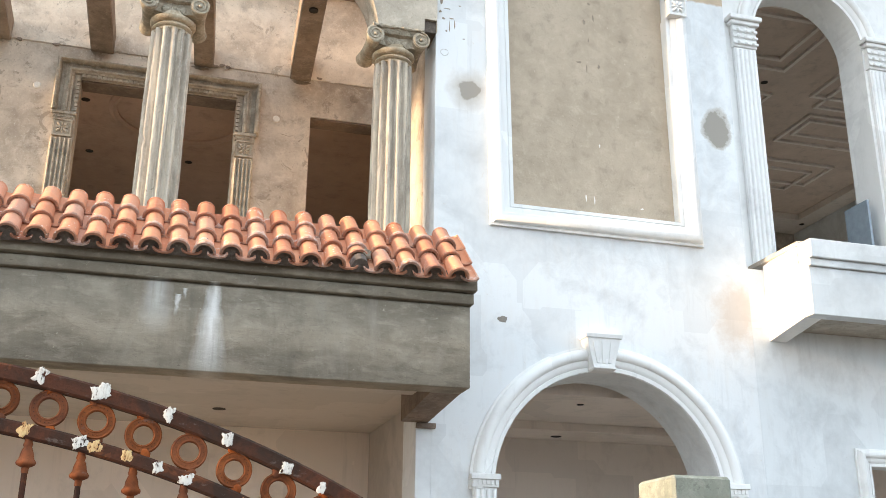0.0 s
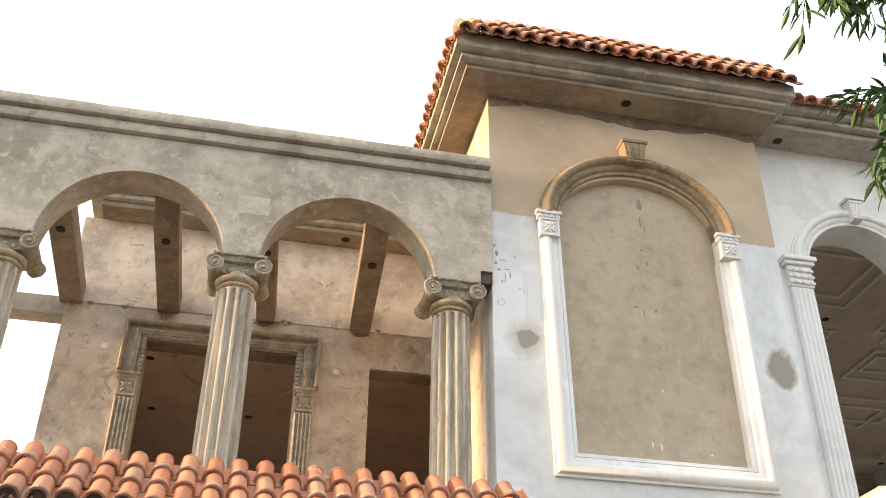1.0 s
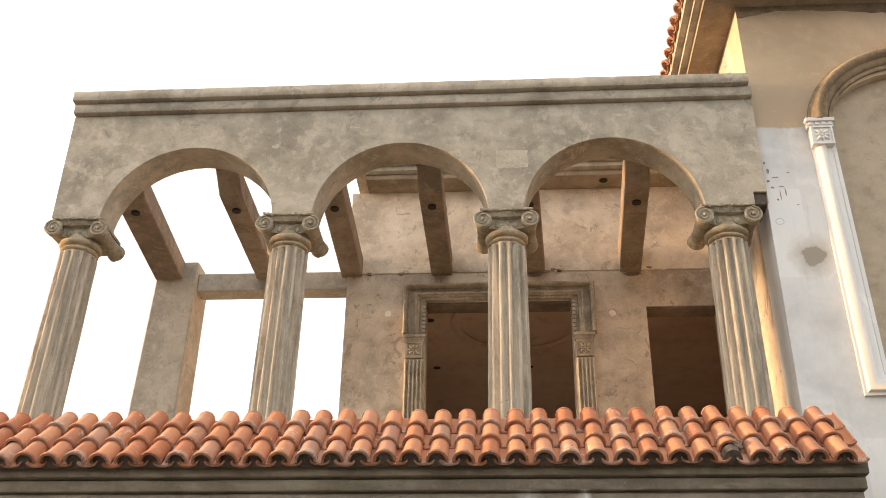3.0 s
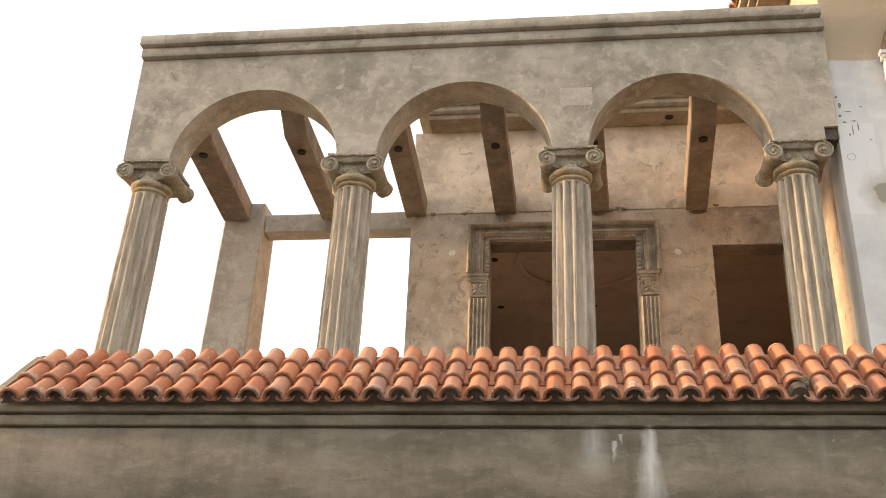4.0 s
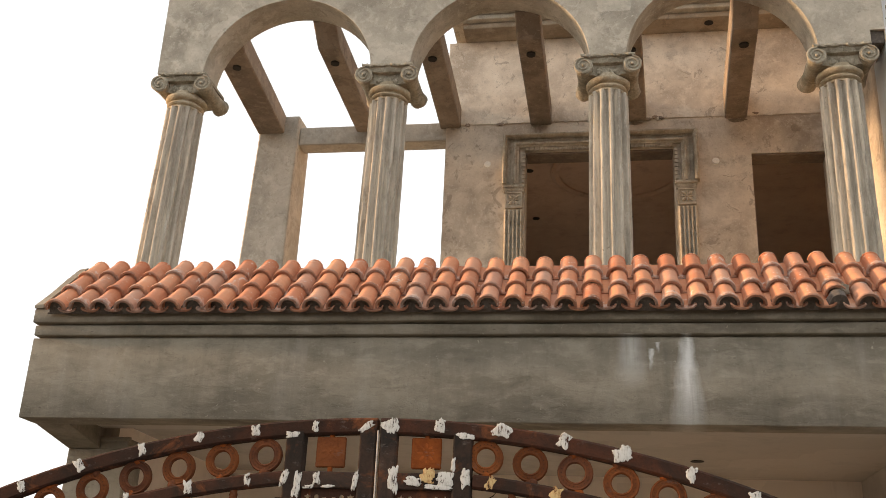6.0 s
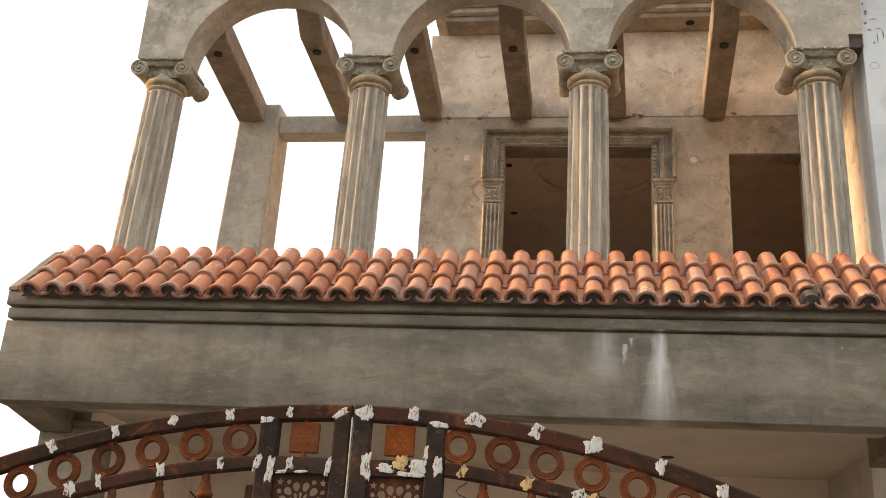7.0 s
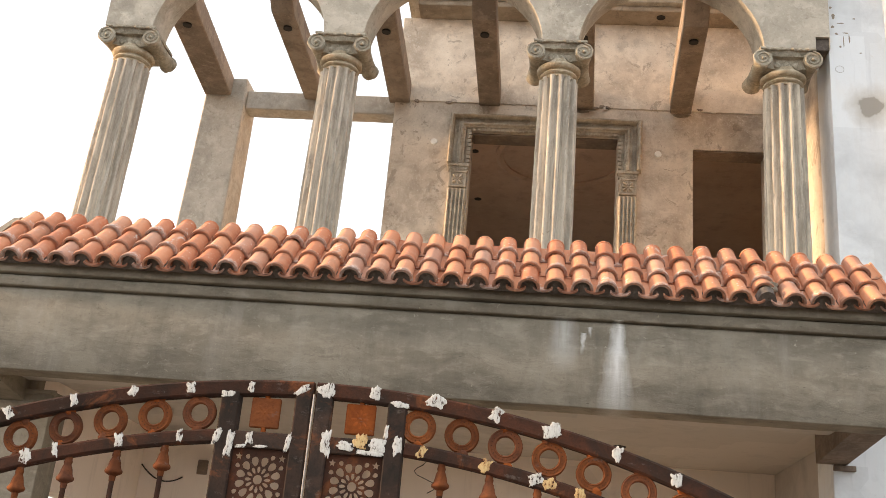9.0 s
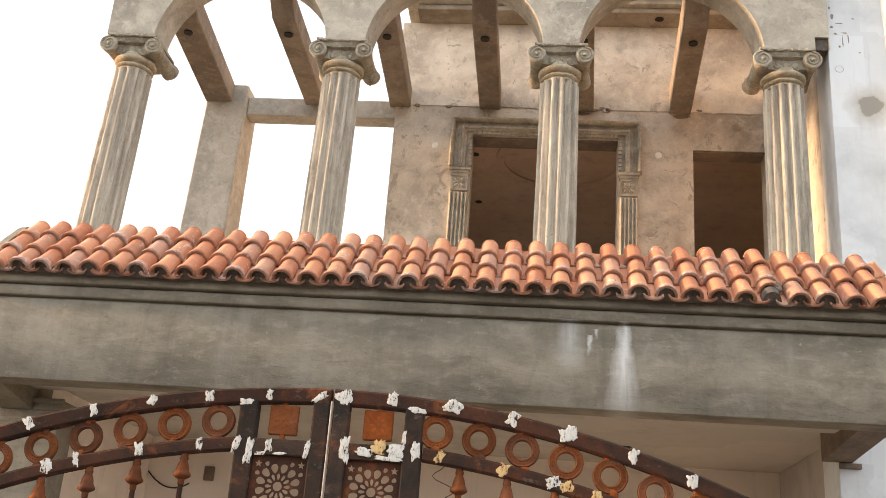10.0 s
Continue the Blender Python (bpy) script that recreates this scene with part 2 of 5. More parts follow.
lime_runs(CAST)
PIERC = cement("pale_cement", (0.45, 0.41, 0.345), (0.34, 0.31, 0.26), (0.56, 0.52, 0.45), blotch=2.2, strength=0.4)
WHITE = whitewash("white_primer", (0.68, 0.70, 0.70), (0.34, 0.29, 0.23), 0.47)
TOWER = whitewash("tower_plaster", (0.74, 0.755, 0.755), (0.58, 0.46, 0.325), 0.47, 7.46)
TRIM = whitewash("white_trim", (0.80, 0.80, 0.78), (0.5, 0.48, 0.44), 0.42)
# paint dimmed below off-white; the porch's shade is put into it
CEIL = whitewash("dimmed_ceiling_paint", (0.46, 0.42, 0.37), (0.36, 0.315, 0.27), 0.45)
NICHE = cement("niche_cement", (0.485, 0.402, 0.30), (0.40, 0.33, 0.242), (0.55, 0.462, 0.355), blotch=1.4, crisp=0.35)
ARCHM = cement("arch_cement", (0.32, 0.243, 0.155), (0.20, 0.15, 0.093), (0.42, 0.332, 0.222), blotch=4.0, strength=0.4)
# near-black for the shade in the tile hollows and the arcade slot
HOLLOW = cement("hollow_shade", (0.12, 0.098, 0.08), (0.08, 0.065, 0.053), (0.19, 0.16, 0.135), blotch=6.0)
# dark brown that holds the shade under opening heads and the east porch beam
DARKCEM = cement("dark_brown_cement", (0.20, 0.15, 0.112), (0.14, 0.105, 0.078), (0.26, 0.20, 0.155), blotch=3.0)
ROOM = cement("room_plaster", (0.54, 0.385, 0.29), (0.47, 0.335, 0.25), (0.59, 0.43, 0.33), crisp=0.4)
EAVE = cement("eave_plaster", (0.34, 0.275, 0.20), (0.225, 0.178, 0.125), (0.42, 0.35, 0.265), blotch=1.4, strength=0.4)
SURR = cement("surround_cement", (0.46, 0.40, 0.315), (0.28, 0.24, 0.182), (0.58, 0.515, 0.415), blotch=4.0, strength=0.35)
MOSS = cement("damp_cement", (0.22, 0.235, 0.195), (0.15, 0.165, 0.135), (0.30, 0.31, 0.265), blotch=3.0)
HALL = cement("hall_plaster", (0.62, 0.50, 0.40), (0.56, 0.45, 0.36), (0.68, 0.555, 0.45), crisp=0.3)
VERANDA = whitewash("veranda_paint", (0.80, 0.71, 0.62), (0.6, 0.53, 0.46), 0.42)
# darker than TAN: the shade on the balcony beams is put into the colour
BEAM = cement("beam_cement", (0.285, 0.225, 0.17), (0.19, 0.148, 0.11), (0.37, 0.302, 0.236), blotch=2.0)
COFFER = cement("coffer_plaster", (0.75, 0.67, 0.59), (0.71, 0.63, 0.55), (0.79, 0.71, 0.63), crisp=0.3)


def terracotta():
    m, nt, b = start_mat("terracotta", 0.8)
    r = nd(nt, "ObjectInfo").outputs["Random"]
    v = place(nt)
    mid = noise_of(nt, v, 9.0, 5.0, 0.65, 0.3)
    fine = noise_of(nt, v, 70.0, 4.0, 0.7)
    c = mixc(nt, r, (0.44, 0.155, 0.07), (0.62, 0.275, 0.14))
    c = mixc(nt, calc(nt, 'MULTIPLY', ramp(nt, calc(nt, 'FRACT', calc(nt, 'MULTIPLY', r, 7.3)), 0.7, 1.0), 0.6), c, (0.40, 0.27, 0.21))
    c = mixc(nt, calc(nt, 'MULTIPLY', ramp(nt, mid, 0.5, 0.8), 0.4), c, (0.62, 0.40, 0.28))
    c = mixc(nt, calc(nt, 'MULTIPLY', ramp(nt, fine, 0.62, 0.74), 0.5), c, (0.62, 0.52, 0.45))
    soot = ramp(nt, noise_of(nt, v, 3.0, 6.0, 0.7, 0.4), 0.52, 0.70)
    c = mixc(nt, calc(nt, 'MULTIPLY', soot, 0.45), c, (0.25, 0.145, 0.10))
    splash = calc(nt, 'MULTIPLY', ramp(nt, noise_of(nt, v, 6.0, 6.0, 0.78, 0.5), 0.60, 0.66), 0.75)
    c = mixc(nt, splash, c, (0.62, 0.56, 0.50))
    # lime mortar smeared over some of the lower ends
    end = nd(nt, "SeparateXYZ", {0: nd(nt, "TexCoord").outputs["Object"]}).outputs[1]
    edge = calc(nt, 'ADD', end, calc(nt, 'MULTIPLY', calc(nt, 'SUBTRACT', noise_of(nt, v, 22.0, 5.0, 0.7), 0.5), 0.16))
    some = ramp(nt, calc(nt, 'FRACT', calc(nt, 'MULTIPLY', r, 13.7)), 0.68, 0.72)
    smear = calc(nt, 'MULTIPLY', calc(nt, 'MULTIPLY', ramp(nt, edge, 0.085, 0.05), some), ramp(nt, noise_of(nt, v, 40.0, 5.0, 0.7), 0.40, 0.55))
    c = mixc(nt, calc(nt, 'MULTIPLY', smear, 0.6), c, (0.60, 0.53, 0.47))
    # every tile turns dark brown at its lower end
    dark_end = calc(nt, 'MULTIPLY', ramp(nt, edge, 0.03, 0.005), 0.6)
    c = mixc(nt, dark_end, c, (0.16, 0.095, 0.07))
    drops = nd(nt, "TexVoronoi", {"Vector": v, "Scale": 26.0, "Randomness": 1.0}).outputs["Distance"]
    spat = calc(nt, 'MULTIPLY', ramp(nt, drops, 0.20, 0.14), ramp(nt, noise_of(nt, v, 2.2, 3.0, 0.6), 0.50, 0.60))
    c = mixc(nt, calc(nt, 'MULTIPLY', spat, 0.7), c, (0.70, 0.62, 0.55))
    nt.links.new(c, b.inputs["Base Color"])
    bump(nt, b, calc(nt, 'ADD', mid, fine), 0.2, 0.006)
    return m


TILE = terracotta()


def rusty(name, base, bright, rough=0.92):
    m, nt, b = start_mat(name, rough, 0.0)
    b.inputs["Specular IOR Level"].default_value = 0.12
    v = place(nt)
    broad = noise_of(nt, v, 7.0, 5.0, 0.65, 0.6)
    fine = noise_of(nt, v, 90.0, 4.0, 0.7)
    r = nd(nt, "ObjectInfo").outputs["Random"]
    c = mixc(nt, ramp(nt, broad, 0.4, 0.68), base, bright)
    c = mixc(nt, calc(nt, 'MULTIPLY', ramp(nt, r, 0.55, 1.0), 0.45), c, tuple(0.45 * x for x in base))
    c = mixc(nt, calc(nt, 'MULTIPLY', ramp(nt, fine, 0.5, 0.75), 0.5), c, tuple(0.5 * x for x in base))
    bloom = ramp(nt, noise_of(nt, v, 5.0, 6.0, 0.7, 0.5), 0.56, 0.66)
    c = mixc(nt, calc(nt, 'MULTIPLY', bloom, 0.55), c, (0.25, 0.085, 0.03))
    worn = ramp(nt, noise_of(nt, place(nt, (0.5, 1, 1)), 30.0, 6.0, 0.75), 0.60, 0.68)
    c = mixc(nt, calc(nt, 'MULTIPLY', worn, 0.55), c, (0.15, 0.12, 0.10))
    nt.links.new(c, b.inputs["Base Color"])
    bump(nt, b, fine, 0.5, 0.004)
    return m


IRON = rusty("rusted_iron_bar", (0.038, 0.024, 0.018), (0.095, 0.036, 0.020))
RINGR = rusty("ring_rust", (0.135, 0.045, 0.018), (0.28, 0.088, 0.026), 0.9)
RUST = rusty("orange_rust", (0.20, 0.052, 0.014), (0.38, 0.10, 0.02), 0.9)
DARKIRON = rusty("dark_iron", (0.032, 0.026, 0.022), (0.085, 0.05, 0.035))


def plain(name, col, rough=0.8, metal=0.0, vary=0.15):
    m, nt, b = start_mat(name, rough, metal)
    n = noise_of(nt, place(nt), 12.0, 5.0, 0.6)
    c = mixc(nt, ramp(nt, n, 0.3, 0.7), tuple((1 - vary) * x for x in col), tuple((1 + vary) * x for x in col))
    nt.links.new(c, b.inputs["Base Color"])
    bump(nt, b, noise_of(nt, place(nt), 90.0, 3.0), 0.15, 0.004)
    return m


def streaky(name, col, under, torn=True):
    """Brushed filler that lets the iron show through in streaks."""
    m, nt, b = start_mat(name, 0.9)
    n = noise_of(nt, place(nt, (1, 1, 0.3)), 130.0, 4.0, 0.7, 0.5)
    big = noise_of(nt, place(nt), 45.0, 4.0, 0.6)
    body = calc(nt, 'ADD', calc(nt, 'MULTIPLY', n, 0.6), calc(nt, 'MULTIPLY', big, 0.4))
    c = mixc(nt, ramp(nt, body, 0.40, 0.53), under, col)
    nt.links.new(c, b.inputs["Base Color"])
    if torn:
        nt.links.new(ramp(nt, body, 0.41, 0.435), b.inputs["Alpha"])
    bump(nt, b, n, 0.4, 0.003)
    return m


BLOT = streaky("white_filler", (0.62, 0.60, 0.55), (0.42, 0.38, 0.33))
COVERW = streaky("white_cover", (0.78, 0.75, 0.69), (0.70, 0.66, 0.60), False)
YELLOW = streaky("yellow_stained_filler", (0.60, 0.43, 0.20), (0.33, 0.13, 0.035))
RUST2 = rusty("brown_rust", (0.10, 0.040, 0.022), (0.22, 0.075, 0.03), 0.9)
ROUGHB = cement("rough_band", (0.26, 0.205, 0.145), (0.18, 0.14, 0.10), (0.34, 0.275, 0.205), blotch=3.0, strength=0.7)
PATCH2 = cement("damp_halo", (0.47, 0.45, 0.41), (0.40, 0.38, 0.35), (0.56, 0.54, 0.50), blotch=6.0)
PALE = cement("pale_repair", (0.51, 0.468, 0.39), (0.43, 0.395, 0.325), (0.58, 0.535, 0.45), blotch=5.0)
SCUFF = cement("faint_scuff", (0.30, 0.245, 0.185), (0.25, 0.205, 0.152), (0.35, 0.29, 0.22), blotch=8.0)
PIT = plain("dark_hole", (0.03, 0.026, 0.022), 0.95)
PATCH = cement("wet_cement_patch", (0.24, 0.22, 0.19), (0.19, 0.175, 0.15), (0.29, 0.27, 0.235), blotch=6.0)
GROUND = cement("dusty_ground", (0.125, 0.104, 0.082), (0.09, 0.075, 0.058), (0.165, 0.142, 0.115), blotch=0.6)
SHEET = plain("blue_grey_sheet", (0.22, 0.26, 0.30), 0.35)
STEEL = plain("bare_steel", (0.40, 0.36, 0.32), 0.55, 0.0, 0.3)
LEAF = plain("green_leaf", (0.06, 0.125, 0.04), 0.6, 0.0, 0.45)
BARK = plain("bark", (0.12, 0.085, 0.06), 0.9, 0.0, 0.3)


# ---- mesh helpers ----
def part(name, bm, material, parent=None, label="", smooth=False):
    """Links a bmesh as one mesh object, under a thing where a parent is given."""
    bmesh.ops.recalc_face_normals(bm, faces=bm.faces)
    me = bpy.data.meshes.new(name)
    bm.to_mesh(me)
    bm.free()
    me.materials.append(material)
    if smooth:
        me.shade_smooth()
        me.set_sharp_from_angle(angle=radians(55))
    ob = new(name, me)
    if parent is not None:
        ob.parent = parent
    if label:
        ob["label"] = label
    return ob


def box(bm, x0, x1, y0, y1, z0, z1, bevel=0.0):
    vs = [bm.verts.new(p) for p in ((x0, y0, z0), (x1, y0, z0), (x1, y1, z0), (x0, y1, z0), (x0, y0, z1), (x1, y0, z1), (x1, y1, z1), (x0, y1, z1))]
    fs = [bm.faces.new([vs[i] for i in q]) for q in ((3, 2, 1, 0), (4, 5, 6, 7), (0, 1, 5, 4), (1, 2, 6, 5), (2, 3, 7, 6), (3, 0, 4, 7))]
    if bevel:
        es = list({e for f in fs for e in f.edges})
        bmesh.ops.bevel(bm, geom=es, offset=bevel, segments=1, affect='EDGES', profile=0.5)


def boxed(name, dims, material, parent=None, label="", bevel=0.004):
    bm = bmesh.new()
    box(bm, *dims, bevel=bevel)
    return part(name, bm, material, parent, label)


def arched_wall(bm, x0, x1, z0, z1, y0, y1, openings):
    """A wall along x with openings (xa, xb, sill, top of x, steps) cut right through it."""
    def quad(*ps):
        bm.faces.new([bm.verts.new(p) for p in ps])

    def solid(a, b, za, zb, ta, tb):
        if ta - za < 1e-4 and tb - zb < 1e-4:
            return
        quad((a, y0, za), (b, y0, zb), (b, y0, tb), (a, y0, ta))
        quad((b, y1, zb), (a, y1, za), (a, y1, ta), (b, y1, tb))
        quad((a, y0, za), (a, y1, za), (b, y1, zb), (b, y0, zb))
        quad((a, y0, ta), (b, y0, tb), (b, y1, tb), (a, y1, ta))

    at = x0
    for xa, xb, sill, top, steps in sorted(openings, key=lambda o: o[0]):
        solid(at, xa, z0, z0, z1, z1)
        xs = [xa + (xb - xa) * (0.5 - 0.5 * math.cos(math.pi * i / steps)) for i in range(steps + 1)]
        for a, b in zip(xs, xs[1:]):
            solid(a, b, top(a), top(b), z1, z1)
            solid(a, b, z0, z0, sill, sill)
        for x in (xa, xb):
            if top(x) - sill > 1e-4:
                quad((x, y0, sill), (x, y1, sill), (x, y1, top(x)), (x, y0, top(x)))
        at = xb
    solid(at, x1, z0, z0, z1, z1)
    for x in (x0, x1):
        quad((x, y0, z0), (x, y1, z0), (x, y1, z1), (x, y0, z1))
    bmesh.ops.remove_doubles(bm, verts=bm.verts, dist=0.0004)


def round_top(cx, cz, r):
    return lambda x: cz + math.sqrt(max(0.0, r * r - (x - cx) ** 2))


def flat_top(z):
    return lambda x: z


def sweep(bm, rings, closed_ring=True, closed_path=False, caps=True):
    """Skins a row of rings of points, all of one length."""
    rows = [[bm.verts.new(p) for p in r] for r in rings]
    n = len(rows[0])
    pairs = list(zip(rows, rows[1:])) + ([(rows[-1], rows[0])] if closed_path else [])
    for a, b in pairs:
        for i in range(n if closed_ring else n - 1):
            j = (i + 1) % n
            bm.faces.new((a[i], a[j], b[j], b[i]))
    if caps and closed_ring and not closed_path:
        bm.faces.new(rows[0])
        bm.faces.new(rows[-1][::-1])


def arc_mould(bm, cx, cz, profile, a0, a1, steps, yface):
    """A moulding round an arch: profile of (radius, how proud of the wall)."""
    rings = []
    for i in range(steps + 1):
        a = radians(a0 + (a1 - a0) * i / steps)
        rings.append([(cx + r * math.cos(a), yface - d, cz + r * math.sin(a)) for r, d in profile])
    sweep(bm, rings)


def lathe(bm, cx, cy, prof, n=24):
    """Turns a profile of (radius, z) round an upright axis."""
    rings = [[(cx + r * math.cos(2 * math.pi * i / n), cy + r * math.sin(2 * math.pi * i / n), z) for i in range(n)] for r, z in prof]
    sweep(bm, rings)


def tube(bm, pts, radius, n=8):
    rings = []
    for i, p in enumerate(pts):
        p = Vector(p)
        d = (Vector(pts[min(i + 1, len(pts) - 1)]) - Vector(pts[max(i - 1, 0)])).normalized()
        u = d.orthogonal().normalized() if abs(d.y) > 0.9 else d.cross(Vector((0, 1, 0))).normalized()
        w = d.cross(u)
        r = radius[i] if isinstance(radius, (list, tuple)) else radius
        rings.append([p + r * (math.cos(2 * math.pi * k / n) * u + math.sin(2 * math.pi * k / n) * w) for k in range(n)])
    sweep(bm, rings)


def empty(name, at=(0, 0, 0)):
    ob = new(name)
    ob.location = at
    ob.empty_display_size = 0.2
    return ob


def setting(ob, label, category):
    return tagged(ob, label, category, kind="structure")


def worn(name, dims, material, chip=0.004, wave=0.003):
    """A long block along x whose arrises run a little uneven, as cast by hand."""
    x0, x1, y0, y1, z0, z1 = dims
    n = max(6, int((x1 - x0) / 0.07))
    seed = 3.7 * z0 + 1.3 * y0
    rings = []
    for i in range(n + 1):
        x = x0 + (x1 - x0) * i / n

        def off(k):
            return wave * noise.noise((x * 2.3, seed + k, 0.0)) + 0.6 * wave * noise.noise((x * 13.0, seed + 5 * k, 2.0))

        c = chip * (1 + 1.3 * max(0.0, noise.noise((x * 9.0, seed, 4.0))))
        a, lo, hi = y0 + off(1), z0 + off(2), z1 + off(3)
        rings.append([(x, a + c, lo), (x, a, lo + c), (x, a, hi - c), (x, a + c, hi), (x, y1, hi), (x, y1, lo)])
    bm = bmesh.new()
    sweep(bm, rings)
    return part(name, bm, material, None, "", True)

# ---- ground ----
bm = bmesh.new()
box(bm, -900, 900, -900, 900, -0.3, 0.0)
setting(part("ground", bm, GROUND), "dusty bare ground before the unfinished house", "ground")

# ---- first floor behind the arcade ----
BY = 2.37                                   # face of the house wall behind the balcony
bm = bmesh.new()
arched_wall(bm, 0.165, 4.40, 3.405, 8.30, BY, BY + 0.25, [
    (1.085, 2.722, 4.15, flat_top(6.825), 2), (3.545, 4.335, 5.05, flat_top(6.735), 2)])
setting(part("wall_balcony", bm, TAN), "rough tan cement wall with door and window openings", "wall")
# thin dark strips paint the shade under the heads of the openings
for x0, x1, z in ((1.089, 2.718, 6.822), (3.549, 4.331, 6.732)):
    setting(boxed("lintel", (x0, x1, BY + 0.012, BY + 0.25, z - 0.02, z), DARKCEM, None, "", 0.003), "dark strip painted as the shade under the head of an opening", "lintel")
# opening out of view, added to let sun into the upper room
bm = bmesh.new()
for y0, y1, z0, z1 in ((BY + 0.25, 3.2, 3.10, 8.30), (4.8, 8.0, 3.10, 8.30), (3.2, 4.8, 3.10, 5.0), (3.2, 4.8, 6.3, 8.30)):
    box(bm, 0.165, 0.40, y0, y1, z0, z1)
bmesh.ops.remove_doubles(bm, verts=bm.verts, dist=0.0005)
setting(part("wall_west", bm, TAN), "cement side wall of the house with an unseen opening added for light", "wall")
# the rear openings are unseen and added to brighten the rooms
bm = bmesh.new()
arched_wall(bm, 0.165, 14.0, 0.0, 9.0, 8.0, 8.25, [(1.0, 3.8, 4.9, flat_top(6.4), 2), (5.2, 9.0, 0.4, flat_top(2.8), 2), (8.6, 13.2, 4.6, flat_top(6.9), 2)])
setting(part("wall_rear", bm, TAN), "cement rear wall of the house with unseen openings added for light", "wall")
setting(boxed("floor_upper", (-2.0, 7.45, 0.47, 8.0, 3.95, 4.12), GREY), "bare concrete upper floor slab", "floor")
setting(boxed("ceiling_upper", (0.40, 7.19, BY + 0.25, 8.0, 7.15, 7.30), ROOM), "brown unpainted ceiling of the upper room", "ceiling")

# ---- arcade wall on the columns ----
ARC_Y0, ARC_Y1 = 0.0, 0.36
bm = bmesh.new()
arched_wall(bm, -2.262, 4.367, 6.600, 7.763, ARC_Y0, ARC_Y1,
            [(c - 0.815, c + 0.815, 6.600, round_top(c, 6.54, 0.82), 30) for c in (-0.985, 1.025, 2.985)] + [(4.245, 4.364, 6.600, flat_top(6.72), 2)])
arcade = setting(part("wall_arcade", bm, GREY), "grey cement arcade wall with three round arches", "wall")
for x0, x1, y0, y1, z0, z1 in ((-2.262, 4.366, -0.055, 0.42, 7.776, 7.880), (-2.276, 4.341, -0.105, 0.44, 7.893, 8.005)):
    setting(worn("cornice_arcade", (x0, x1, y0, y1, z0, z1), GREY), "step of the grey cement cornice on the arcade", "cornice")

# filler set back behind the cornice gaps, which are shaped as shade lines
setting(boxed("cornice_bed", (-2.22, 4.30, 0.02, 0.35, 7.764, 7.96), GREY), "recessed filler behind shade gaps added to the arcade cornice", "cornice")
# dark backing close behind the face paints in the slot's shade
setting(boxed("slot_back", (4.243, 4.366, 0.03, 0.30, 6.601, 6.725), HOLLOW), "dark backing standing in for shade in a slot of the arcade wall", "wall")

# ---- beams over the balcony ----
for xf, xb, w in ((-1.80, -1.94, 0.16), (-0.768, -0.79, 0.115), (0.262, 0.215, 0.12), (1.25, 1.258, 0.12), (2.21, 2.335, 0.105), (3.29, 3.408, 0.118)):
    bm = bmesh.new()
    yb = BY + 0.02 if xb > -1 else BY - 0.002
    top = 7.52 if xf > 3 else 7.40      # the last beam is deeper than the others
    f = 0.24 / (yb - ARC_Y1)            # the underside comes down from the crown of the arch
    sweep(bm, [[(x - w, y, z + 0.012), (x - w + 0.012, y, z), (x + w - 0.012, y, z), (x + w, y, z + 0.012), (x + w, y, top), (x - w, y, top)]
               for x, y, z in ((xf, ARC_Y1, 7.33), (xf + (xb - xf) * f, ARC_Y1 + 0.24, 7.17), (xb, yb, 7.17))])
    beam = tagged(part("pergola_beam", bm, BEAM), "cement beam over the balcony with a round lamp hole", "beam", "beams over the balcony")
    bm = bmesh.new()
    bmesh.ops.create_cone(bm, cap_ends=True, segments=16, radius1=0.045, radius2=0.045, depth=0.02, matrix=Matrix.Translation((xf + (xb - xf) * 0.25, 0.86, 7.162)))
    part("lamp_hole", bm, PIT, beam, "dark round hole for a lamp")
bm = bmesh.new()
box(bm, 0.163, 4.368, BY - 0.013, BY + 0.01, 7.195, 8.298, 0.005)
setting(part("plaster_coat", bm, COAT), "upper coat of tan plaster on the balcony wall", "wall")

# ---- pier and beam at the open end of the balcony ----
bm = bmesh.new()
sweep(bm, [[(-2.215 + f * 0.132, BY, z), (-2.20 + f * 0.132, BY - 0.012, z), (-1.665 + 0.04 * f, BY - 0.012, z), (-1.65 + 0.04 * f, BY, z), (-1.625 + 0.02 * f, 2.80, z), (-2.215 + f * 0.132, 2.80, z)]
           for z, f in ((3.9, 0.0), (4.8, 0.29), (5.6, 0.5), (6.4, 0.74), (7.0, 0.92), (7.39, 1.0))])       # it narrows a little on its way up
setting(part("pier", bm, PIERC), "square cement pier at the open end of the balcony", "pier")
bm = bmesh.new()
box(bm, -1.61, 0.17, 2.43, 2.66, 7.04, 7.275, 0.01)
setting(part("beam_end", bm, PIERC), "cement tie beam from the pier to the house", "beam")

# ---- porch slab, fascia and soffit ----
TY_PORCH = 0.05                             # face of the pier beside the porch, flush with the tower
FX0, FX1, FY = -2.318, 4.335, -1.12
fascia = setting(worn("fascia", (FX0, FX1, FY, FY + 0.24, 3.04, 3.642), FASCIA), "grey cement fascia beam with white drip stains", "fascia")
for x0, x1, y0, z0, z1 in ((FX0 + 0.02, FX1 + 0.02, FY - 0.035, 3.656, 3.732), (FX0 + 0.015, FX1 + 0.035, FY - 0.075, 3.746, 3.85)):
    setting(worn("cornice_porch", (x0, x1, y0, FY + 0.2, z0, z1), FASCIA), "step of the cement moulding under the roof tiles", "cornice")
